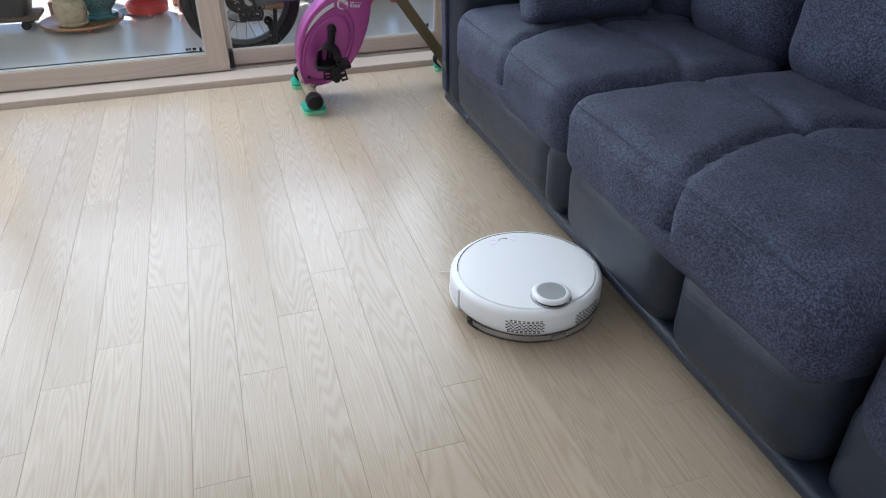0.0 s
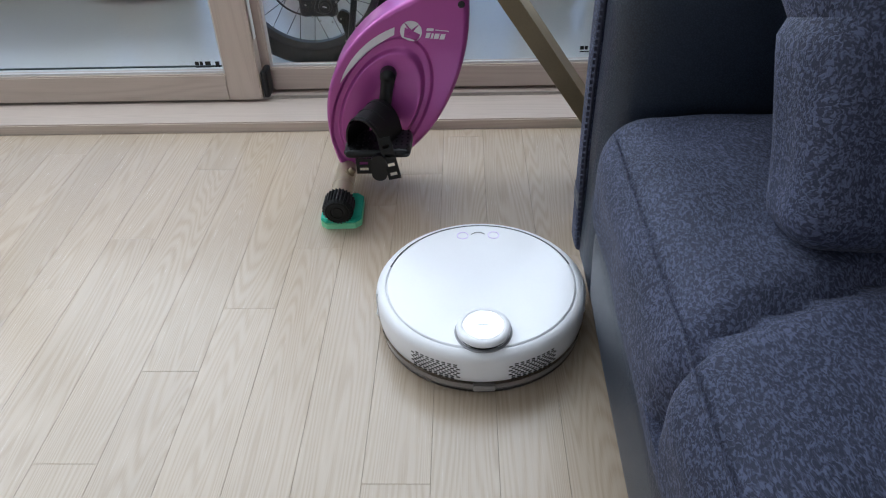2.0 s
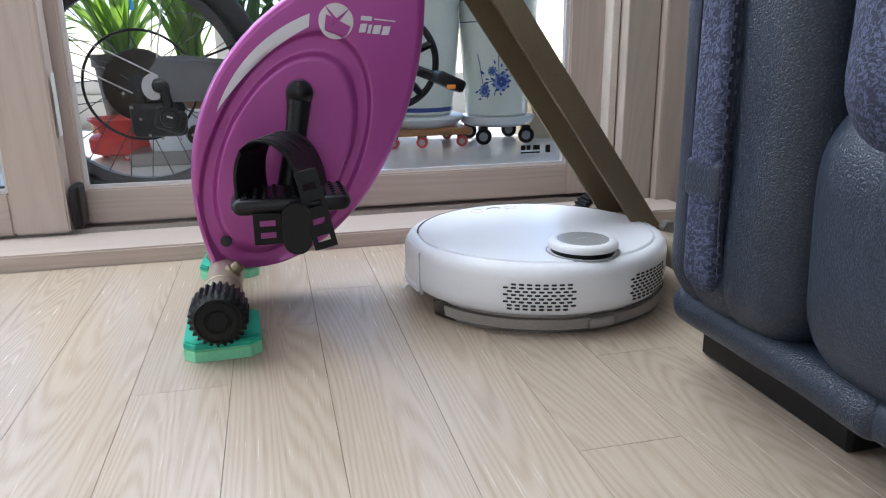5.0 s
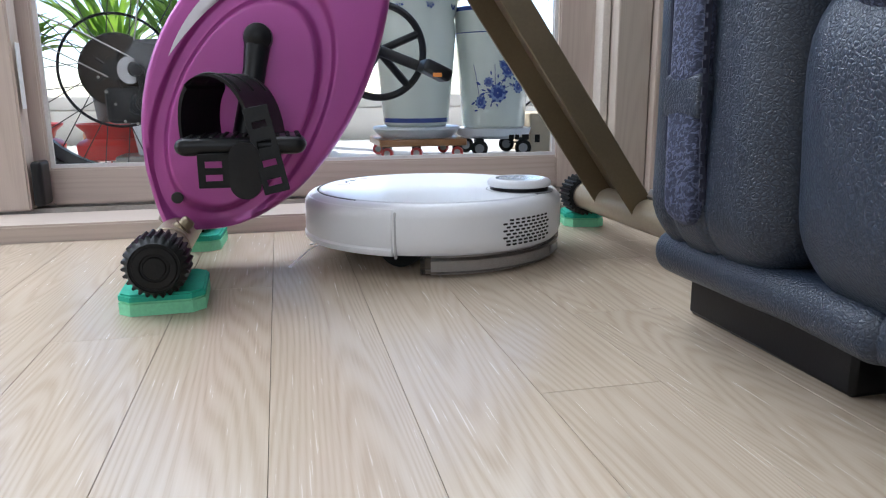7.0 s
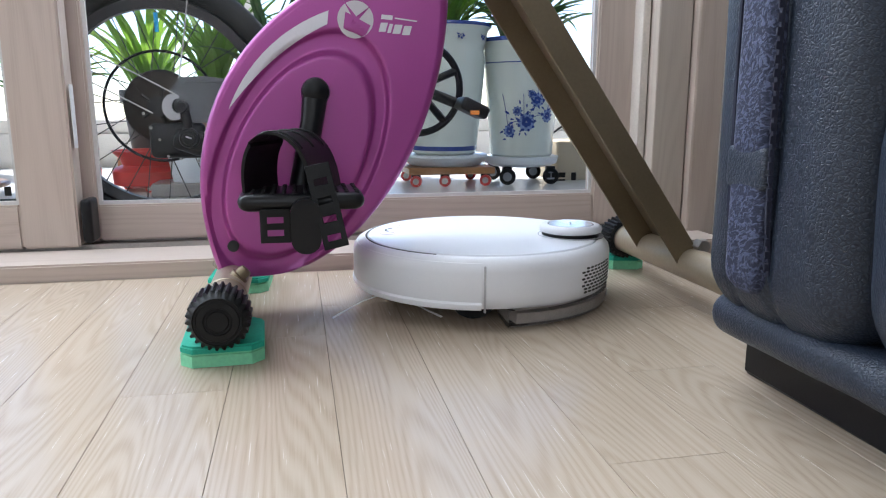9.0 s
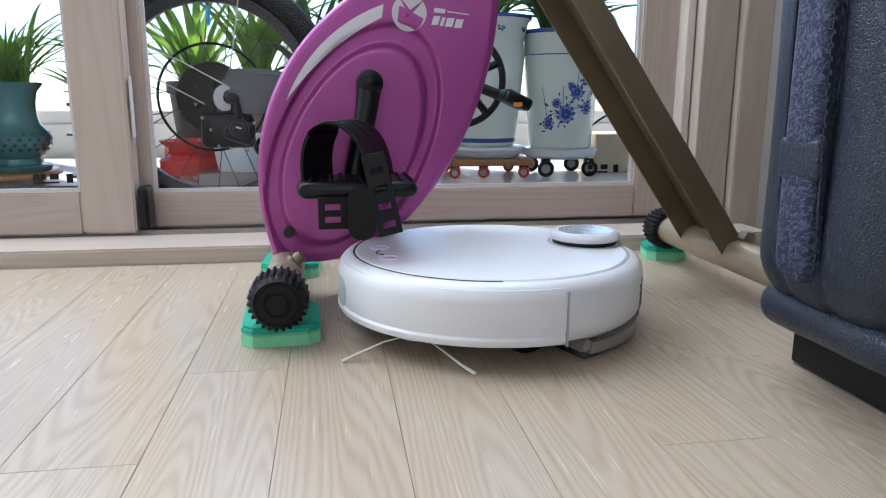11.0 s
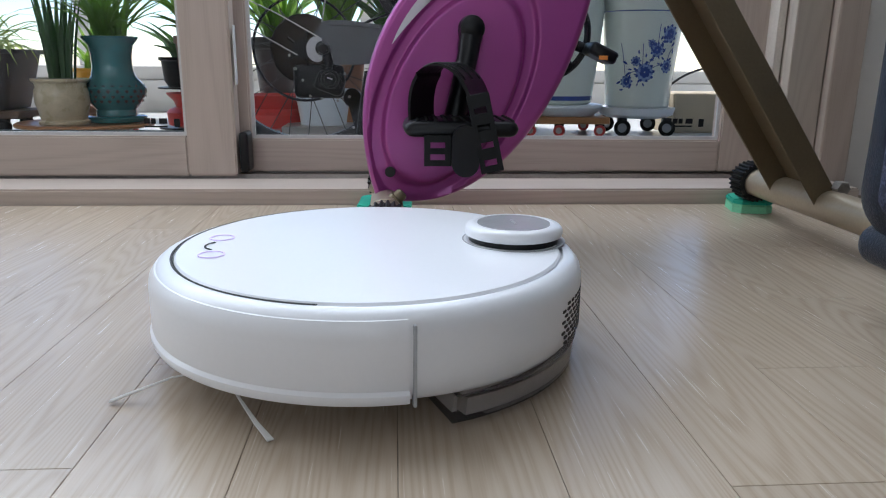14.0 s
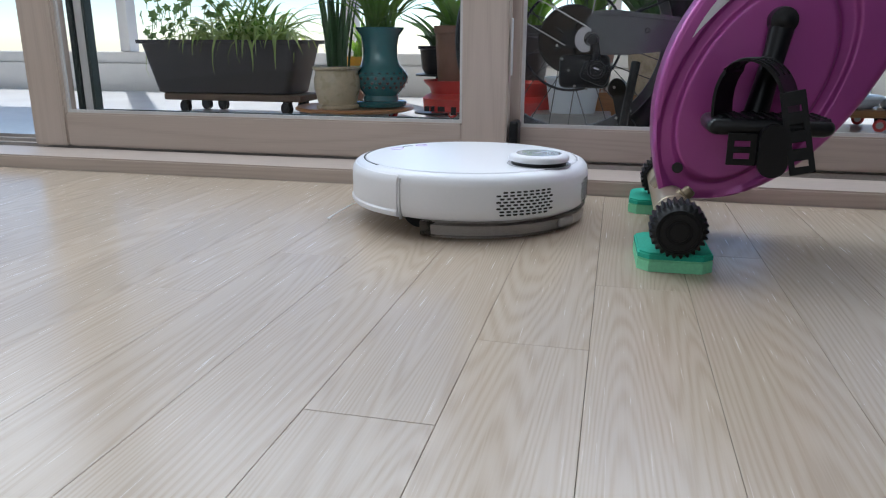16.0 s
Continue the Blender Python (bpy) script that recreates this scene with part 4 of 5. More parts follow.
def ribbon(bm, root, turn, length, width, rise, droop, seg=7, fold=0.25):
    """One strap leaf: a folded blade that rises and arches over."""
    d = Vector((math.cos(turn), math.sin(turn), 0))
    side = Vector((-d.y, d.x, 0))
    p, pitch = Vector(root), rise
    rows = []
    for i in range(seg + 1):
        f = i / seg
        w = width * (0.55 + 0.45 * math.sin(math.pi * min(1, f * 1.1 + 0.12))) * (1 - f ** 4) + 0.0004
        up = Vector((0, 0, 1)) * math.cos(pitch) - d * math.sin(pitch)
        rows.append([bm.verts.new(p + side * w / 2 + up * w * fold), bm.verts.new(p), bm.verts.new(p - side * w / 2 + up * w * fold)])
        p = p + (d * math.cos(pitch) + Vector((0, 0, 1)) * math.sin(pitch)) * (length / seg)
        pitch -= droop / seg
    for a, b in zip(rows, rows[1:]):
        bm.faces.new((a[0], a[1], b[1], b[0]))
        bm.faces.new((a[1], a[2], b[2], b[1]))


def foliage(seed, n, spread, length, width, rise, droop, height=0.0):
    rnd = random.Random(seed)
    bm = bmesh.new()
    for _ in range(n):
        a = rnd.uniform(0, 2 * math.pi)
        r = spread * math.sqrt(rnd.random())
        b = rnd.uniform(0, 2 * math.pi)
        ribbon(bm, (r * math.cos(b), r * math.sin(b), height), a, length * rnd.uniform(0.6, 1.15), width * rnd.uniform(0.7, 1.2), rise + rnd.uniform(-0.35, 0.25), droop * rnd.uniform(0.6, 1.3))
    return bm


def ivy(seed, n, size, box_size):
    """Lobed leaves on thin stalks."""
    rnd = random.Random(seed)
    bm = bmesh.new()
    for _ in range(n):
        c = Vector([rnd.uniform(-b, b) for b in box_size])
        m = Matrix.Translation(c) @ Euler((rnd.uniform(-1.2, 1.2), rnd.uniform(-1.2, 1.2), rnd.uniform(0, 6.28))).to_matrix().to_4x4()
        s = size * rnd.uniform(0.6, 1.2)
        mid = bm.verts.new(m @ Vector((0, 0, 0.12 * s)))
        rim = [bm.verts.new(m @ Vector((s * (0.75 + 0.25 * math.cos(5 * a)) * math.cos(a), s * (0.75 + 0.25 * math.cos(5 * a)) * math.sin(a), 0))) for a in [2 * math.pi * k / 15 for k in range(15)]]
        for k in range(15):
            bm.faces.new((mid, rim[k], rim[(k + 1) % 15]))
        tube([c, c + Vector((rnd.uniform(-0.01, 0.01), rnd.uniform(-0.01, 0.01), -box_size[2] * 0.5))], 0.0012, 4, bm)
    return bm


def caster(parent, x, y, z, r, material, hub):
    c = part("caster", tube([(-0.009, 0, 0), (0.009, 0, 0)], r, 20), material, parent, at=pose(x, y, z, 0, 0, 70))
    part("hub", tube([(-0.0105, 0, 0), (0.0105, 0, 0)], r * 0.55, 16), hub, c)
    part("fork", rbox((0.030, r * 0.9, r * 0.9), 0.004, k=2, m=2), BLACK_PLASTIC, parent, at=pose(x, y + r * 0.3, z + r * 0.75))


def pot(name, profile, material, x, y, z, label, soil=0.85):
    p = part(name, lathe(profile, 48), material, at=pose(x, y, z))
    tagged(p, label, "plant pot")
    r, h = profile[-1][0], max(v for _, v in profile)
    part("soil", lathe([(0, h * soil + 0.004), (r * 0.97, h * soil)], 32), SOIL, p)
    return p


def planter():
    w, d, h, z0 = 0.31, 0.11, 0.185, 0.071
    t = empty("plant_trough", pose(-1.440, 1.80, z0))
    tagged(t, "long dark plastic trough full of spider plants", "plant trough")
    bm = bmesh.new()
    loops = []
    for k, hh in ((0.80, 0.0), (0.84, 0.004), (0.985, h - 0.014), (1.05, h - 0.013), (1.055, h), (1.0, h), (0.97, h - 0.02), (0.95, h - 0.03)):
        loops.append([bm.verts.new((u * k if abs(u) > 0 else 0, v * k, hh)) for u, v in [(px * (w - 0.03) + 0.03 * math.cos(a) * (1 if px > 0 else 1), py * (d - 0.03) + 0.03 * math.sin(a)) for px, py, a0 in ((1, 1, 0), (-1, 1, 90), (-1, -1, 180), (1, -1, 270)) for a in [radians(a0 + 22.5 * i) for i in range(5)]]])
    for a, b in zip(loops, loops[1:]):
        for i in range(20):
            bm.faces.new((a[i], a[(i + 1) % 20], b[(i + 1) % 20], b[i]))
    bm.faces.new(loops[0][::-1]), bm.faces.new(loops[-1])
    part("trough", bm, TROUGH, t, "dark brown plastic trough")
    part("soil", box((-w * 0.9, -d * 0.85, h - 0.029), (w * 0.9, d * 0.85, h - 0.022)), SOIL, t)
    for x, n, seed in ((0.02, 46, 3), (0.17, 50, 4), (-0.1, 24, 9)):
        part("spider_plant", foliage(seed, n, 0.07, 0.27, 0.013, 1.05, 2.6), PALE_LEAF, t, "variegated spider plant", at=pose(x, -0.02, h - 0.03))
    part("grass_plant", foliage(11, 60, 0.10, 0.30, 0.010, 1.2, 1.6), GRASS_LEAF, t, at=pose(0.08, 0.03, h - 0.03))
    part("ivy", ivy(5, 46, 0.020, (0.12, 0.07, 0.075)), ROUND_LEAF, t, "ivy with small lobed leaves", at=pose(-0.22, -0.02, h + 0.075))
    part("ivy", ivy(6, 40, 0.024, (0.14, 0.05, 0.10)), ROUND_LEAF, t, at=pose(-0.02, 0.03, h + 0.14))
    dolly = empty("trough_dolly", pose(-1.400, 1.80, 0))
    tagged(dolly, "brown wooden dolly on black casters under a trough", "plant dolly")
    part("deck", box((-0.268, -0.10, 0.047), (0.268, 0.10, 0.0705), 0.004), mat("dark_dolly_wood", (0.12, 0.075, 0.05), 0.6, var=0.2), dolly)
    for x, y in ((-0.2, -0.07), (-0.13, 0.075), (0.2, -0.07), (0.2, 0.075), (-0.2, 0.075)):
        caster(dolly, x, y, 0.022, 0.022, BLACK_RUBBER, BLACK_PLASTIC)


planter()


def round_cart():
    c = empty("round_cart", pose(-0.935, 1.70, 0))
    tagged(c, "round orange-brown wooden plant cart on casters", "plant cart")
    part("deck", lathe([(0, 0.026), (0.186, 0.026), (0.199, 0.030), (0.201, 0.036), (0.195, 0.041), (0.183, 0.0405), (0.179, 0.038), (0, 0.038)], 56), CART_WOOD, c)
    for k in range(4):
        a = radians(20 + 90 * k)
        caster(c, 0.13 * math.cos(a), 0.13 * math.sin(a), 0.014, 0.014, RED_PLASTIC, STEEL)


round_cart()
beige = pot("beige_pot", [(0, 0), (0.066, 0), (0.070, 0.004), (0.070, 0.012), (0.062, 0.016), (0.066, 0.03), (0.074, 0.065), (0.075, 0.095), (0.069, 0.112), (0.071, 0.122), (0.079, 0.128), (0.079, 0.135), (0.071, 0.136), (0.066, 0.118)], BEIGE_GLAZE, -0.962, 1.612, 0.0385, "beige glazed ceramic pot with a snake plant")
bm = bmesh.new()
rnd = random.Random(21)
for _ in range(26):
    a = rnd.uniform(0, 6.28)
    r = 0.045 * math.sqrt(rnd.random())
    ribbon(bm, (r * math.cos(a), r * math.sin(a), 0.11), a, rnd.uniform(0.18, 0.34), 0.017, 1.50 + rnd.uniform(-0.08, 0.05), 0.12, fold=0.45)
part("snake_plant", bm, DEEP_LEAF, beige, "upright dark green blades")

teal = pot("teal_vase", [(0, 0), (0.066, 0), (0.083, 0.004), (0.088, 0.018), (0.083, 0.022), (0.060, 0.024), (0.058, 0.040), (0.072, 0.056), (0.091, 0.085), (0.092, 0.105), (0.078, 0.124), (0.064, 0.140), (0.058, 0.165), (0.058, 0.20), (0.064, 0.232), (0.080, 0.252), (0.081, 0.258), (0.074, 0.258), (0.060, 0.235), (0.054, 0.20)], TEAL_GLAZE, -0.843, 1.705, 0.0385, "teal glazed vase with a pierced lattice belly", soil=0.9)
for row in range(4):
    for k in range(22):
        a = 2 * math.pi * (k + 0.5 * (row % 2)) / 22
        z = 0.068 + 0.0145 * row
        r = (0.0815, 0.0902, 0.0921, 0.0868)[row]
        o = part("lattice_hole", plate([(0, -0.0062), (0.0062, 0), (0, 0.0062), (-0.0062, 0)], 0.0012), DARK_GAP, teal, smooth=False, at=Matrix.Rotation(a, 4, "Z") @ Matrix.Translation((r - 0.0006, 0, z)) @ pose(0, 0, 0, 90, 0, 90))
part("lily_leaves", foliage(31, 64, 0.045, 0.36, 0.015, 1.25, 1.5), GRASS_LEAF, teal, "arching strap leaves", at=pose(0, 0, 0.225))
yellow = pot("yellow_pot", [(0, 0), (0.05, 0), (0.065, 0.105), (0.069, 0.107), (0.069, 0.118), (0.062, 0.118), (0.058, 0.1)], YELLOW_PLASTIC, -1.02, 2.02, 0.08, "small yellow plastic pot behind the others")
part("plant", foliage(33, 30, 0.03, 0.22, 0.014, 1.2, 1.1), GRASS_LEAF, yellow, at=pose(0, 0, 0.1))
tagged(part("plant_stool", box((-1.12, 1.95, 0), (-0.92, 2.10, 0.0795), 0.004), TERRACOTTA), "low brown wooden stool under a pot", "stool")
black = pot("black_pot", [(0, 0), (0.05, 0), (0.062, 0.02), (0.068, 0.085), (0.076, 0.088), (0.076, 0.098), (0.066, 0.098), (0.06, 0.08)], BLACK_PLASTIC, -0.70, 1.95, 0.14, "small black pot with a dark leaved plant")
part("plant", foliage(35, 12, 0.02, 0.20, 0.045, 0.9, 1.0), DEEP_LEAF, black, at=pose(0, 0, 0.08))
tagged(part("plant_stand", lathe([(0, 0), (0.09, 0), (0.09, 0.006), (0.012, 0.012), (0.012, 0.13), (0.085, 0.134), (0.085, 0.1395), (0, 0.1395)], 32), BLACK_PLASTIC, at=pose(-0.70, 1.95, 0)), "black pedestal plant stand", "plant stand")


def red_stand(x, y, label):
    s = pot("red_pot", [(0, 0.016), (0.085, 0.016), (0.105, 0.022), (0.108, 0.062), (0.098, 0.072), (0.078, 0.080), (0.085, 0.100), (0.104, 0.118), (0.106, 0.124), (0.098, 0.124), (0.075, 0.104)], RED_PLASTIC, x, y, 0, label, soil=0.84)
    for k in range(3):
        a = radians(40 + 120 * k)
        caster(s, 0.075 * math.cos(a), 0.075 * math.sin(a), 0.013, 0.013, RED_PLASTIC, STEEL)
    return s


red_stand(-0.625, 1.86, "red plastic pot saucer on small wheels")
brown = pot("brown_pot", [(0, 0), (0.05, 0), (0.056, 0.01), (0.064, 0.17), (0.070, 0.172), (0.070, 0.195), (0.062, 0.195), (0.058, 0.17)], TERRACOTTA, -0.625, 1.86, 0.1095, "tall brown clay pot with leafy plant")
part("plant", foliage(37, 26, 0.03, 0.26, 0.040, 1.1, 1.3), GRASS_LEAF, brown, at=pose(0, 0, 0.17))
red_stand(-0.36, 1.80, "red plastic planter on small wheels")
for x, y, r, h, m, seed, label in ((-0.16, 1.95, 0.085, 0.20, TERRACOTTA, 41, "brown clay pot with tall strap leaves"), (0.03, 1.85, 0.075, 0.17, BEIGE_GLAZE, 42, "amber glazed pot with tall strap leaves"), (-0.40, 2.1, 0.09, 0.22, TROUGH, 43, "dark pot with tall green leaves"), (0.20, 2.05, 0.09, 0.24, TERRACOTTA, 44, "clay pot with tall green leaves")):
    p = pot("clay_pot" if m is TERRACOTTA else "glazed_pot", [(0, 0), (r * 0.7, 0), (r * 0.75, 0.01), (r * 0.95, h * 0.8), (r * 1.06, h * 0.82), (r * 1.06, h), (r * 0.95, h), (r * 0.9, h * 0.8)], m, x, y, 0.09, label)
    part("plant", foliage(seed, 34, r * 0.5, 0.50, 0.030, 1.32, 1.1), GRASS_LEAF if seed % 2 else DEEP_LEAF, p, at=pose(0, 0, h * 0.85))
    tagged(part("pot_dolly", box((x - 0.10, y - 0.10, 0.0), (x + 0.10, y + 0.10, 0.0895), 0.006), CART_WOOD), "low wooden stand under a pot", "plant stand")
tagged(part("white_tub", lathe([(0, 0), (0.07, 0), (0.085, 0.10), (0.09, 0.10), (0.09, 0.108), (0.08, 0.108), (0.07, 0.02), (0, 0.012)], 36), TRAY_WHITE, at=pose(-0.20, 1.66, 0.04)), "white plastic tub on a low stand", "tub")
tagged(part("tub_stand", box((-0.32, 1.58, 0), (-0.08, 1.74, 0.0395), 0.004), STEEL), "low grey stand under a tub", "stand")


def porcelain():
    """Two white pots with cobalt flowers, each on a wheeled base."""
    p1 = pot("porcelain_pot", [(0.0, 0.0), (0.0979, 0.0), (0.1061, 0.0071), (0.1115, 0.059), (0.1251, 0.1888), (0.1333, 0.3068), (0.1278, 0.3363), (0.1333, 0.354), (0.1414, 0.3894), (0.1523, 0.4071), (0.1523, 0.4154), (0.1387, 0.4154), (0.1306, 0.3776), (0.1224, 0.3304)], WHITE_GLAZE, 0.578, 1.82, 0.0995, "tall white porcelain pot with a blue flowered rim", soil=0.9)
    part("rim_line", lathe([(0.1528, 0.405), (0.1538, 0.411), (0.1526, 0.4158)], 48), BLUE_GLAZE, p1, "blue painted rim")
    part("foot_line", lathe([(0.1082, 0.014), (0.1088, 0.020), (0.1086, 0.028)], 48), BLUE_GLAZE, p1)
    for k in range(9):
        a = 2 * math.pi * k / 9
        flower(p1, a, 0.1375, 0.375, 0.014, k)
    part("plant", foliage(51, 34, 0.05, 0.38, 0.030, 1.25, 1.3), GRASS_LEAF, p1, "broad strap leaves", at=pose(0, 0, 0.375))
    t1 = part("pot_saucer", lathe([(0, 0.063), (0.116, 0.063), (0.140, 0.084), (0.146, 0.092), (0.142, 0.099), (0.134, 0.099), (0.12, 0.0985), (0, 0.0985)], 44), TRAY_WHITE, at=pose(0.578, 1.82, 0))
    tagged(t1, "pale blue plastic saucer under a porcelain pot", "saucer")
    d1 = empty("pot_dolly", pose(0.578, 1.82, 0))
    tagged(d1, "small wooden plant dolly on red wheels", "plant dolly")
    part("deck", box((-0.142, -0.13, 0.040), (0.142, 0.13, 0.0625), 0.003), CART_WOOD, d1)
    for x, y in ((0.115, -0.11), (-0.02, -0.11), (0.115, 0.10), (-0.115, 0.10), (-0.115, -0.11)):
        caster(d1, x, y, 0.0185, 0.0185, RED_PLASTIC, STEEL)
    p2 = pot("porcelain_pot", [(0.0, 0.0), (0.1009, 0.0), (0.1071, 0.007), (0.1071, 0.0232), (0.1112, 0.0928), (0.1257, 0.232), (0.1339, 0.3306), (0.1349, 0.3654), (0.138, 0.3735), (0.138, 0.3851), (0.1277, 0.3851), (0.1215, 0.3364)], WHITE_GLAZE, 0.846, 1.82, 0.0905, "white porcelain pot painted with cobalt flowers", soil=0.9)
    part("rim_line", lathe([(0.1388, 0.3725), (0.1396, 0.379), (0.1386, 0.3858)], 48), BLUE_GLAZE, p2, "blue painted rim")
    part("neck_line", lathe([(0.1315, 0.3035), (0.1335, 0.305), (0.1325, 0.3068)], 48), BLUE_GLAZE, p2)
    # a spray of cobalt blossoms, leaves and stems laid on the belly
    girth = lambda z: 0.1072 + (z - 0.0232) / 0.2088 * 0.0185
    rnd = random.Random(8)
    for a, z, size in ((-0.52, 0.085, 0.019), (-0.02, 0.115, 0.029), (0.26, 0.185, 0.022), (0.60, 0.235, 0.027), (0.62, 0.135, 0.021), (-0.28, 0.150, 0.015), (0.10, 0.205, 0.012)):
        rose(p2, radians(262) + a, girth(z), z, size)
    sprig = bmesh.new()
    for _ in range(46):
        f = rnd.random()
        a = radians(262) - 0.68 + 1.40 * f + rnd.uniform(-0.16, 0.16)
        z = 0.090 + 0.115 * f + rnd.uniform(-0.055, 0.060)
        turn, long = rnd.uniform(0, 6.28), rnd.uniform(0.006, 0.011)
        c, s_ = math.cos(turn), math.sin(turn)
        wrap = lambda u, v, w, a=a, z=z: ((girth(z + v) + 0.0008 + w) * math.cos(a + u / girth(z)), (girth(z + v) + 0.0008 + w) * math.sin(a + u / girth(z)), z + v)
        plate([(c * p * long - s_ * q * long, s_ * p * long + c * q * long) for p, q in ((-1, 0), (-0.35, 0.36), (0.4, 0.30), (1, 0), (0.4, -0.30), (-0.35, -0.36))], 0.0004, sprig, wrap)
    part("painted_leaves", sprig, BLUE_GLAZE, p2, "small cobalt leaves", smooth=False)
    stems = bmesh.new()
    for a0, z0, a1, z1 in ((-0.70, 0.205, -0.55, 0.09), (-0.60, 0.10, -0.05, 0.11), (-0.02, 0.11, 0.30, 0.19), (0.28, 0.18, 0.60, 0.235), (0.05, 0.12, 0.60, 0.13), (0.26, 0.19, 0.28, 0.265), (0.60, 0.15, 0.78, 0.19), (-0.1, 0.13, -0.12, 0.205)):
        pts = []
        for i in range(7):
            f = i / 6
            a, z = radians(262) + a0 + (a1 - a0) * f, z0 + (z1 - z0) * f + 0.012 * math.sin(math.pi * f)
            pts.append(((girth(z) + 0.0006) * math.cos(a), (girth(z) + 0.0006) * math.sin(a), z))
        tube(pts, 0.0011, 4, stems)
    part("painted_stems", stems, BLUE_GLAZE, p2, "thin cobalt stems")
    part("plant", foliage(53, 40, 0.06, 0.42, 0.034, 1.2, 1.4), DEEP_LEAF, p2, "broad dark leaves", at=pose(0, 0, 0.345))
    t2 = empty("wheeled_saucer", pose(0.846, 1.82, 0))
    tagged(t2, "white plastic saucer on grey casters", "plant dolly")
    part("tray", lathe([(0, 0.056), (0.10, 0.056), (0.122, 0.066), (0.128, 0.086), (0.128, 0.090), (0.120, 0.090), (0, 0.0895)], 48), TRAY_WHITE, t2)
    for x, y in ((-0.075, -0.10), (0.075, -0.10), (-0.075, 0.085), (0.075, 0.085)):
        caster(t2, x, y, 0.027, 0.027, BLACK_RUBBER, mat("grey_hub", (0.25, 0.26, 0.28), 0.4) if "grey_hub" not in bpy.data.materials else bpy.data.materials["grey_hub"])


def rose(parent, a, r, z, size):
    """A painted peony: pale petals ringed in cobalt on the curved glaze."""
    for k, (n, far, wide, material) in enumerate(((8, 0.62, 0.42, PALE_BLUE), (6, 0.34, 0.30, BLUE_GLAZE), (9, 0.95, 0.16, BLUE_GLAZE))):
        bm = bmesh.new()
        for i in range(n):
            t = 2 * math.pi * i / n + 0.4 * k
            petal = [(far * size * math.cos(t) + wide * size * math.cos(b) * (0.8 if k < 2 else 1), far * size * math.sin(t) + wide * size * math.sin(b)) for b in [2 * math.pi * j / 8 for j in range(8)]]
            wrap = lambda u, v, w: ((r + 0.0005 + 0.00035 * k + v * 0.0886 + w) * math.cos(a + u / r), (r + 0.0005 + 0.00035 * k + v * 0.0886 + w) * math.sin(a + u / r), z + v)
            plate(petal, 0.0003 + 0.00002 * i, bm, wrap)
        part("blossom", bm, material, parent, smooth=False)


def flower(parent, a, r, z, size, k):
    """A painted blossom: petals laid on the curved glaze."""
    bm = bmesh.new()
    n = 5 + k % 3
    for i in range(n):
        t = 2 * math.pi * i / n + k
        c, s = math.cos(t), math.sin(t)
        plate([(c * p * size - s * q * size, s * p * size + c * q * size) for p, q in ((0.25, 0), (0.6, 0.3), (1.0, 0.12), (1.0, -0.12), (0.6, -0.3))], 0.0005, bm)
    plate(pill(0, 0, size * 0.35, size * 0.35, 2), 0.0006, bm)
    part("blossom", bm, BLUE_GLAZE, parent, smooth=False, at=Matrix.Rotation(a, 4, "Z") @ Matrix.Translation((r + 0.0012, 0, z)) @ pose(0, 0, 0, 84, 0, 90))


porcelain()
carton = part("carton", rbox((0.34, 0.22, 0.135), 0.006, k=2, m=3), CARTON, at=pose(1.14, 1.95, 0.0675, 0, 0, 6))
tagged(carton, "beige carton on the balcony floor", "carton")
cable = tagged(part("cable", tube(bezier((0.90, 1.86, 0.10), (1.0, 1.9, 0.16), (1.0, 1.9, 0.2), (1.20, 2.0, 0.23), 14), 0.004, 8), BLACK_PLASTIC), "black cable lying over the carton", "cable")


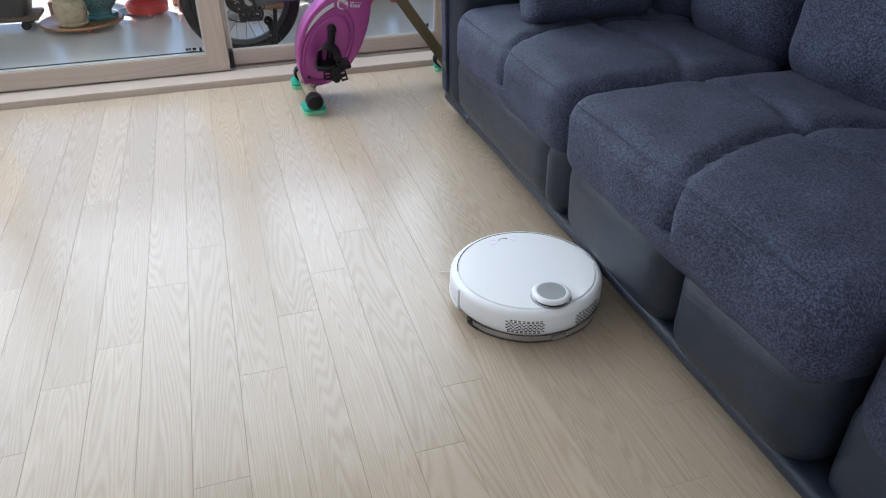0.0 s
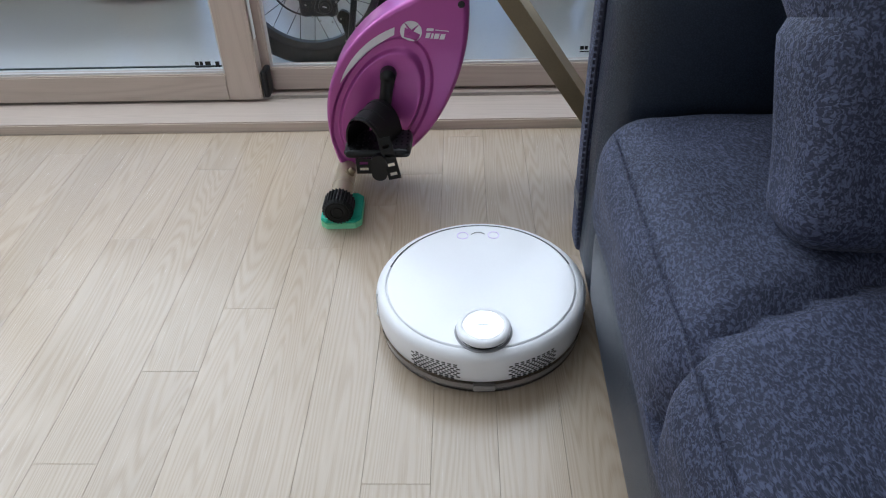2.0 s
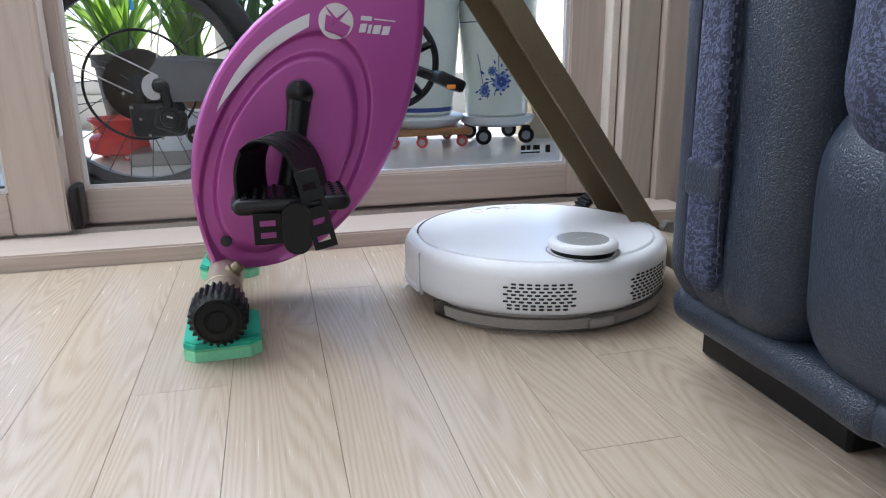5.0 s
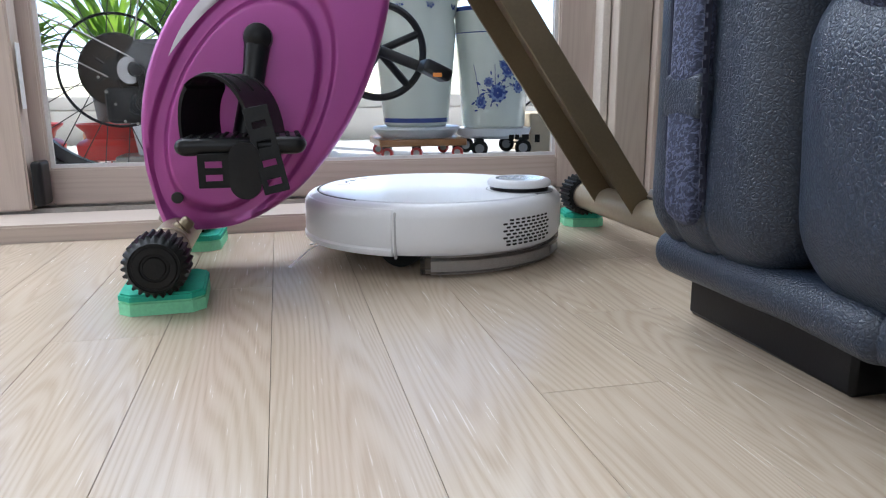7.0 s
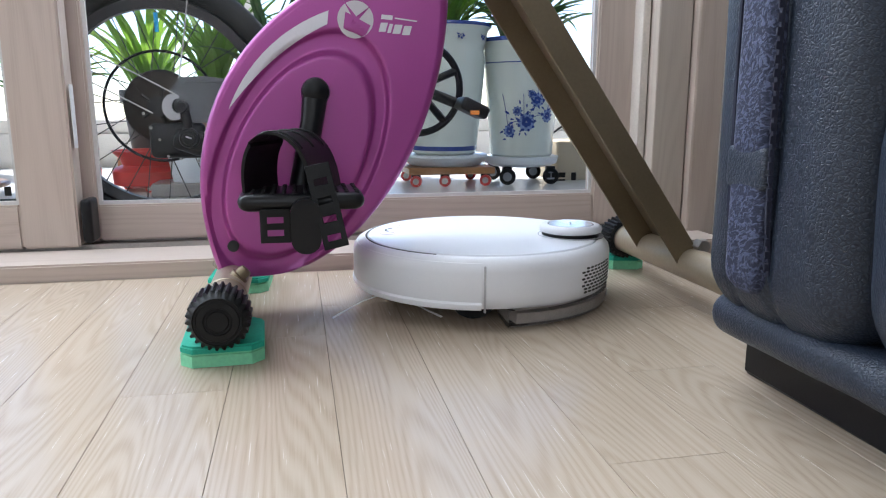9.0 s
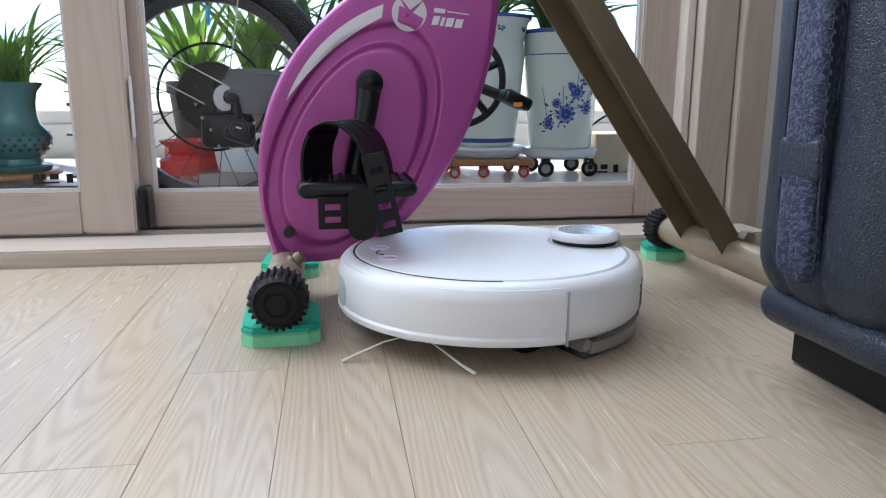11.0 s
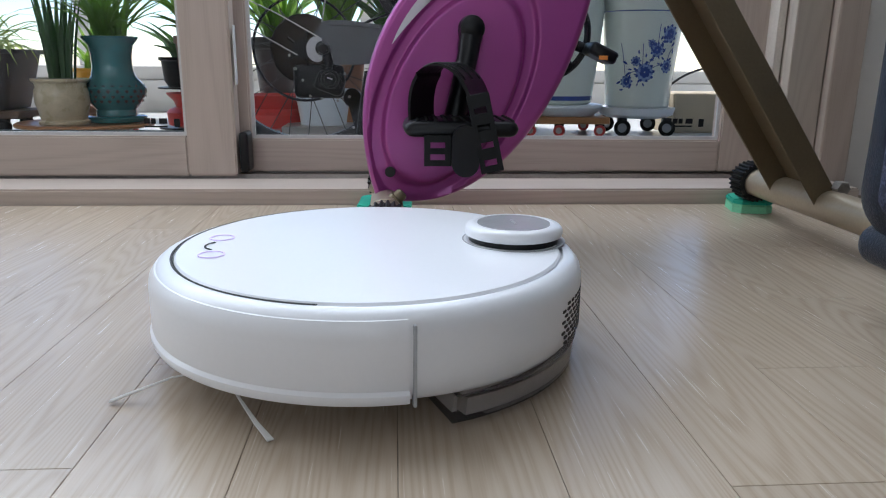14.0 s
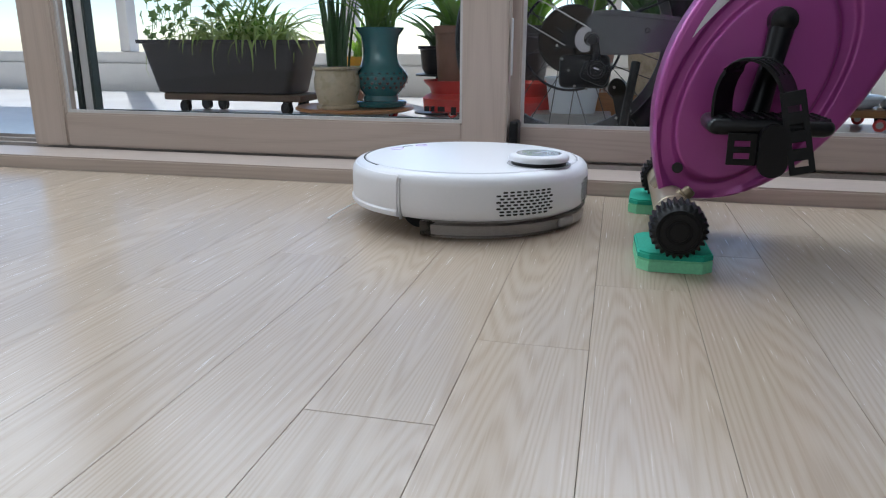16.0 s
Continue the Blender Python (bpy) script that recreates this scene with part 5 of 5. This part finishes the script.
# ---- bicycle leaning beside the glass ----
def bicycle():
    b = empty("bicycle", pose(-0.133, 0.960, 0.0105))
    tagged(b, "small-wheeled bicycle with grey chain cover behind the glass", "bicycle")
    rubber, grey = BLACK_RUBBER, mat("grey_chain_cover", (0.085, 0.09, 0.098), 0.20, metal=0.5, var=0.2, coat=0.4)
    SPOKE = mat("dark_spoke_steel", (0.09, 0.09, 0.09), 0.3, metal=0.9)
    rim_m = mat("black_rim", (0.03, 0.03, 0.033), 0.35, metal=0.4)

    def wheel(x, name):
        w = empty(name, pose(x, 0, 0.245))
        w.parent = b
        circle = [(math.cos(2 * math.pi * i / 64), math.sin(2 * math.pi * i / 64)) for i in range(64)]
        part("tyre", tube([(0.2300 * c, 0, 0.2300 * s) for c, s in circle], 0.0255, 12, closed=True), rubber, w, "black treaded tyre")
        rim = bmesh.new()
        lathe([(0.186, -0.010), (0.205, -0.014), (0.209, 0.0), (0.205, 0.014), (0.186, 0.010), (0.186, -0.010)], 64, bm=rim, at=pose(0, 0, 0, 90, 0, 0))
        part("rim", rim, rim_m, w)
        for i in range(28):
            a, off = 2 * math.pi * i / 28, (0.35 if i % 2 else -0.35)
            y = 0.024 if i % 4 < 2 else -0.024
            part("spoke", tube([(0.022 * math.cos(a + off * 3), y, 0.022 * math.sin(a + off * 3)), (0.187 * math.cos(a), 0, 0.187 * math.sin(a))], 0.0011, 5), SPOKE, w)
        part("hub", tube([(0, -0.05, 0), (0, 0.05, 0)], 0.020, 16), BLACK_PLASTIC, w)
        return w

    rear = wheel(-0.035, "rear_wheel")
    wheel(1.13, "front_wheel")
    part("valve", tube([(0.0, -0.004, 0.178), (0.0, -0.004, 0.15), (0.0, -0.004, 0.142)], 0.004, 8), mat("blue_valve_cap", (0.02, 0.35, 0.65), 0.4), rear, "blue valve cap")
    cass = bmesh.new()
    for k, r in enumerate((0.066, 0.060, 0.053, 0.046, 0.040, 0.034)):
        y = -0.018 - 0.005 * k
        teeth = [((r + (0.0025 if i % 2 else 0)) * math.cos(2 * math.pi * i / 56), (r + (0.0025 if i % 2 else 0)) * math.sin(2 * math.pi * i / 56)) for i in range(56)]
        plate(teeth, 0.0022, cass, lambda u, v, w, y=y: (u, y + w, v))
    part("cassette", cass, mat("dirty_sprocket", (0.022, 0.015, 0.010), 0.35, metal=0.7, var=0.3), rear, "stack of dark sprockets")
    part("spoke_guard", tube([(0.106 * math.cos(t), -0.012, 0.106 * math.sin(t)) for t in [2 * math.pi * i / 48 for i in range(48)]], 0.0028, 6, closed=True), BLACK_PLASTIC, rear, "black ring guard")
    cover = plate([(-0.012, 0.272), (0.010, 0.300), (0.055, 0.302), (0.20, 0.285), (0.34, 0.280), (0.36, 0.262), (0.34, 0.225), (0.16, 0.222), (0.08, 0.214), (0.03, 0.214), (0.0, 0.232)], 0.014, place=lambda u, v, w: (u, -0.062 + w, v), bevel=0.004)
    part("chain_cover", cover, grey, b, "grey metal chain cover")
    horn = [(-0.004 + 0.021 * math.cos(t), 0.244 + 0.025 * math.sin(t)) for t in [radians(60 + 12 * i) for i in range(21)]]
    horn += [(0.004 + 0.011 * math.cos(t), 0.246 + 0.014 * math.sin(t)) for t in [radians(285 - 14 * i) for i in range(16)]]
    part("dropout", plate(horn, 0.005, place=lambda u, v, w: (u, -0.068 + w, v)), mat("pale_alloy", (0.34, 0.34, 0.35), 0.35, metal=0.7, var=0.12), b, "pale alloy dropout hook", smooth=False)
    part("wheel_guard", lathe([(0.030, 0.0), (0.068, 0.001), (0.071, 0.003), (0.068, 0.005), (0.030, 0.006)], 48), BLACK_PLASTIC, rear, "black plastic disc behind the sprockets", at=pose(0, -0.008, 0, 90, 0, 0))
    part("hanger", tube([(0.004, -0.071, 0.246), (0.016, -0.072, 0.238), (0.020, -0.070, 0.215), (0.014, -0.066, 0.190)], 0.0085, 10), BLACK_PLASTIC, b)
    part("axle_nut", lathe([(0, 0.022), (0.010, 0.020), (0.012, 0.0)], 12), BLACK_PLASTIC, b, at=pose(0.012, -0.068, 0.244, 90, 0, 0))
    derail = empty("derailleur", pose(0.02, -0.055, 0.165))
    derail.parent = b
    part("body", rbox((0.060, 0.030, 0.042), 0.012, k=3, m=3), BLACK_PLASTIC, derail, "black derailleur", at=pose(0.0, 0, 0.012, 0, 20, 0))
    part("knuckle", rbox((0.040, 0.022, 0.022), 0.009, k=3, m=3), BLACK_RUBBER, derail, at=pose(0.012, -0.008, 0.018, 0, -15, 0))
    part("cage", plate(pill(0, 0, 0.030, 0.115, 5), 0.014, place=lambda u, v, w: (u + 0.0 + v * -0.25, w - 0.006, v)), BLACK_PLASTIC, derail, at=pose(0.058, 0, -0.055))
    for dx, dz in ((0.046, -0.018), (0.070, -0.098)):
        part("jockey_wheel", lathe([(0, 0.006), (0.018, 0.006), (0.020, 0.0), (0.018, -0.006), (0, -0.006)], 18), BLACK_PLASTIC, derail, at=pose(dx, 0, dz, 90, 0, 0))
    part("chain_guard", rbox((0.105, 0.030, 0.070), 0.014, k=3, m=3), BLACK_PLASTIC, b, at=pose(-0.004, -0.036, 0.180))
    part("cover_ridge", tube([(0.02, -0.0635, 0.293), (0.08, -0.064, 0.291), (0.20, -0.064, 0.277), (0.33, -0.064, 0.272)], 0.0022, 8), grey, b)
    part("cover_screw", lathe([(0, 0.002), (0.0042, 0.002), (0.005, 0.0)], 12), DARK_GAP, b, at=pose(0.118, -0.0622, 0.262, 90, 0, 0))
    part("clutch_cap", lathe([(0, 0.010), (0.012, 0.010), (0.013, 0.006), (0.017, 0.006), (0.019, 0.002), (0.019, -0.004)], 24), BLACK_PLASTIC, derail, at=pose(0.002, -0.020, 0.020, 90, 0, 0))
    part("clutch_mark", plate(pill(0, 0, 0.012, 0.003, 4), 0.0008, place=lambda u, v, w: (u, -0.0305 - w, v)), SILVER, derail, at=pose(0.002, 0, 0.022, 0, 18, 0))
    bolts = ((-0.050, 0.205), (-0.036, 0.182), (-0.022, 0.150), (0.004, 0.146), (0.036, 0.142), (0.060, 0.150), (-0.062, 0.232), (0.052, 0.196), (0.092, 0.108), (0.068, 0.088))
    for k, (x, z) in enumerate(bolts):
        part("bolt", lathe([(0, 0.003), (0.0022, 0.003), (0.003, 0.0)], 8), STEEL, b, at=pose(x, -0.074 if x > -0.02 else -0.052, z, 90, 0, 0))
    chain = bmesh.new()
    run = [(-0.052 + 0.0, 0.205), (-0.045, 0.180), (-0.020, 0.160), (0.020, 0.150), (0.060, 0.142), (0.086, 0.120), (0.098, 0.090)]
    for (x0, z0), (x1, z1) in zip(run, run[1:]):
        for j in range(3):
            x, z = x0 + (x1 - x0) * j / 3, z0 + (z1 - z0) * j / 3
            add_box(chain, (x - 0.0042, -0.0415, z - 0.0030), (x + 0.0042, -0.0355, z + 0.0030), 0.001)
    part("chain", chain, STEEL, b, "oily steel chain")
    for k in range(5):
        t = 2 * math.pi * k / 5
        part("sprocket_arm", tube([(0.012 * math.cos(t), -0.046, 0.012 * math.sin(t)), (0.036 * math.cos(t), -0.044, 0.036 * math.sin(t))], 0.003, 6), BLACK_PLASTIC, rear)
    # crankset
    ring = bmesh.new()
    tube([(0.468 + 0.092 * math.cos(t), -0.040, 0.282 + 0.092 * math.sin(t)) for t in [2 * math.pi * i / 48 for i in range(48)]], 0.0075, 8, ring, closed=True)
    for k in range(5):
        t = 2 * math.pi * k / 5 + 0.4
        tube([(0.468, -0.040, 0.282), (0.468 + 0.088 * math.cos(t), -0.040, 0.282 + 0.088 * math.sin(t))], 0.008, 8, ring)
    part("chainring", ring, BLACK_PLASTIC, b, "black chainring guard with five arms")
    part("crank_arm", tube([(0.468, -0.058, 0.282), (0.52, -0.062, 0.262), (0.562, -0.064, 0.246)], 0.011, 10), BLACK_PLASTIC, b)
    part("pedal", rbox((0.060, 0.075, 0.026), 0.008, k=3, m=3), BLACK_PLASTIC, b, "black pedal with amber reflector", at=pose(0.572, -0.098, 0.242, 0, 25, 0))
    part("reflector", box((0.560, -0.1375, 0.229), (0.578, -0.1355, 0.237), 0.0004), mat("amber_reflector", (0.7, 0.25, 0.05), 0.25), b, at=pose(0, 0, 0))
    # frame
    for name, pts, r in (("rack_strut", [(0.0, -0.066, 0.268), (-0.08, -0.066, 0.312), (-0.17, -0.066, 0.352)], 0.0013), ("rack_strut", [(-0.045, -0.05, 0.232), (-0.11, -0.05, 0.268), (-0.18, -0.05, 0.306)], 0.0013), ("rack_strut", [(0.006, -0.05, 0.295), (0.02, -0.05, 0.37), (0.04, -0.05, 0.50)], 0.0014), ("seat_tube", [(0.46, 0, 0.28), (0.42, 0, 0.48), (0.37, 0, 0.70)], 0.016), ("main_tube", [(0.40, 0, 0.56), (0.66, 0, 0.58), (0.86, 0, 0.62)], 0.022), ("fork", [(1.13, -0.05, 0.245), (0.96, -0.05, 0.40), (0.86, -0.03, 0.62)], 0.013), ("fork", [(1.13, 0.05, 0.245), (0.96, 0.05, 0.40), (0.86, 0.03, 0.62)], 0.013), ("chain_stay", [(0.0, 0.045, 0.25), (0.24, 0.03, 0.26), (0.46, 0, 0.28)], 0.010), ("brake_cable", [(0.02, -0.03, 0.27), (0.18, -0.05, 0.33), (0.34, -0.02, 0.47)], 0.0025)):
        part(name, tube(pts, r, 10), STEEL if name == "rack_strut" else BLACK_PLASTIC, b)
    part("kickstand", tube([(0.10, -0.07, 0.20), (0.085, -0.10, 0.10), (0.075, -0.12, -0.0065)], 0.009, 8), BLACK_PLASTIC, b)
    return b


bicycle()


# ---- floor planks ----
PLANK_W, PLANK_L, LINE_0 = 0.095, 0.80, -0.076
SHIFTS = {-5: -0.043, -4: 0.11, -3: 0.375, -2: -0.249, -1: -0.10, 0: 0.073, 1: 0.22, 2: 0.343, 3: -0.287, 4: -0.128, 5: 0.043}


def plank_mesh(length):
    w, c, t = PLANK_W - 0.0004, 0.00025, 0.0055
    bm = box((-w / 2, 0, -t), (w / 2, length, 0))
    top = [e for e in bm.edges if all(v.co.z > -1e-6 for v in e.verts)]
    bmesh.ops.bevel(bm, geom=top, offset=c, segments=1, affect="EDGES")
    me = bpy.data.meshes.new("plank")
    bmesh.ops.recalc_face_normals(bm, faces=bm.faces)
    bm.to_mesh(me)
    bm.free()
    me.materials.append(FLOOR_WOOD)
    return me


def lay_planks():
    meshes = {}
    y_end = STEP_Y - 0.001
    for k in range(-32, 17):
        shift = SHIFTS.get(k, (k * 0.167 + 0.05 * math.sin(k * 2.3)) % PLANK_L)
        y = y_end
        cut = shift
        while cut < y_end:
            cut += PLANK_L
        cut -= PLANK_L
        while y > ROOM_S + 0.01:
            cut = max(cut, ROOM_S + 0.002)
            length = round(y - cut, 3)
            if length > 0.003:
                if length not in meshes:
                    meshes[length] = plank_mesh(length - 0.0005)
                ob = new("plank", meshes[length])
                ob.matrix_basis = pose(LINE_0 + (k + 0.5) * PLANK_W, cut, 0)
                ob.parent = floor
            y, cut = cut, cut - PLANK_L


lay_planks()


# ---- what moves ----
ROBOT_PATH = [
    (0, 0.292, -1.154, 3.0), (0.5, 0.299, -0.885, 2.0), (0.8, 0.291, -0.714, 1.5), (1.0, 0.292, -0.638, 1.5), (1.5, 0.286, -0.356, 2.8), (2.0, 0.284, -0.131, 0.8),
    (2.2, 0.286, -0.062, 0.6), (2.5, 0.287, 0.036, 1.5), (2.7, 0.291, 0.088, -11.5), (3.0, 0.316, 0.142, -35), (3.2, 0.355, 0.182, -52), (3.5, 0.409, 0.215, -67),
    (4.0, 0.416, 0.222, -59), (4.2, 0.418, 0.224, -29), (4.9, 0.412, 0.258, 5), (5.6, 0.388, 0.325, 42), (6.3, 0.357, 0.368, 70), (6.5, 0.349, 0.37, 72),
    (7.0, 0.332, 0.373, 56.6), (7.5, 0.321, 0.377, 71), (8.0, 0.313, 0.37, 57.5), (8.5, 0.314, 0.372, 67.5), (9.0, 0.332, 0.36, 71), (9.2, 0.326, 0.352, 90),
    (10.2, 0.275, 0.268, 98), (11.3, 0.236, 0.18, 97), (11.5, 0.23, 0.17, 98), (12.0, 0.208, 0.153, 110), (12.5, 0.214, 0.144, 128), (13.0, 0.205, 0.113, 150.8),
    (13.5, 0.148, -0.007, 136), (13.8, 0.075, -0.052, 109), (14.0, -0.001, -0.058, 94.2), (14.2, -0.066, -0.043, 70), (14.5, -0.149, 0.013, 40), (15.0, -0.215, 0.231, -1.5),
    (15.5, -0.204, 0.355, 19), (16.0, -0.272, 0.377, 62.5),
]


def motions():
    walk(robot, [(t, pose(x, y, 0, 0, 0, turn)) for t, x, y, turn in ROBOT_PATH])
    for k, br in enumerate(brushes):
        home = br.matrix_basis.translation.copy()
        rows = [(0.1 * i, pose(*home, 0, 0, (80 * i * (1 if k else -1)) % 360)) for i in range(161)]
        walk(br, rows)


motions()
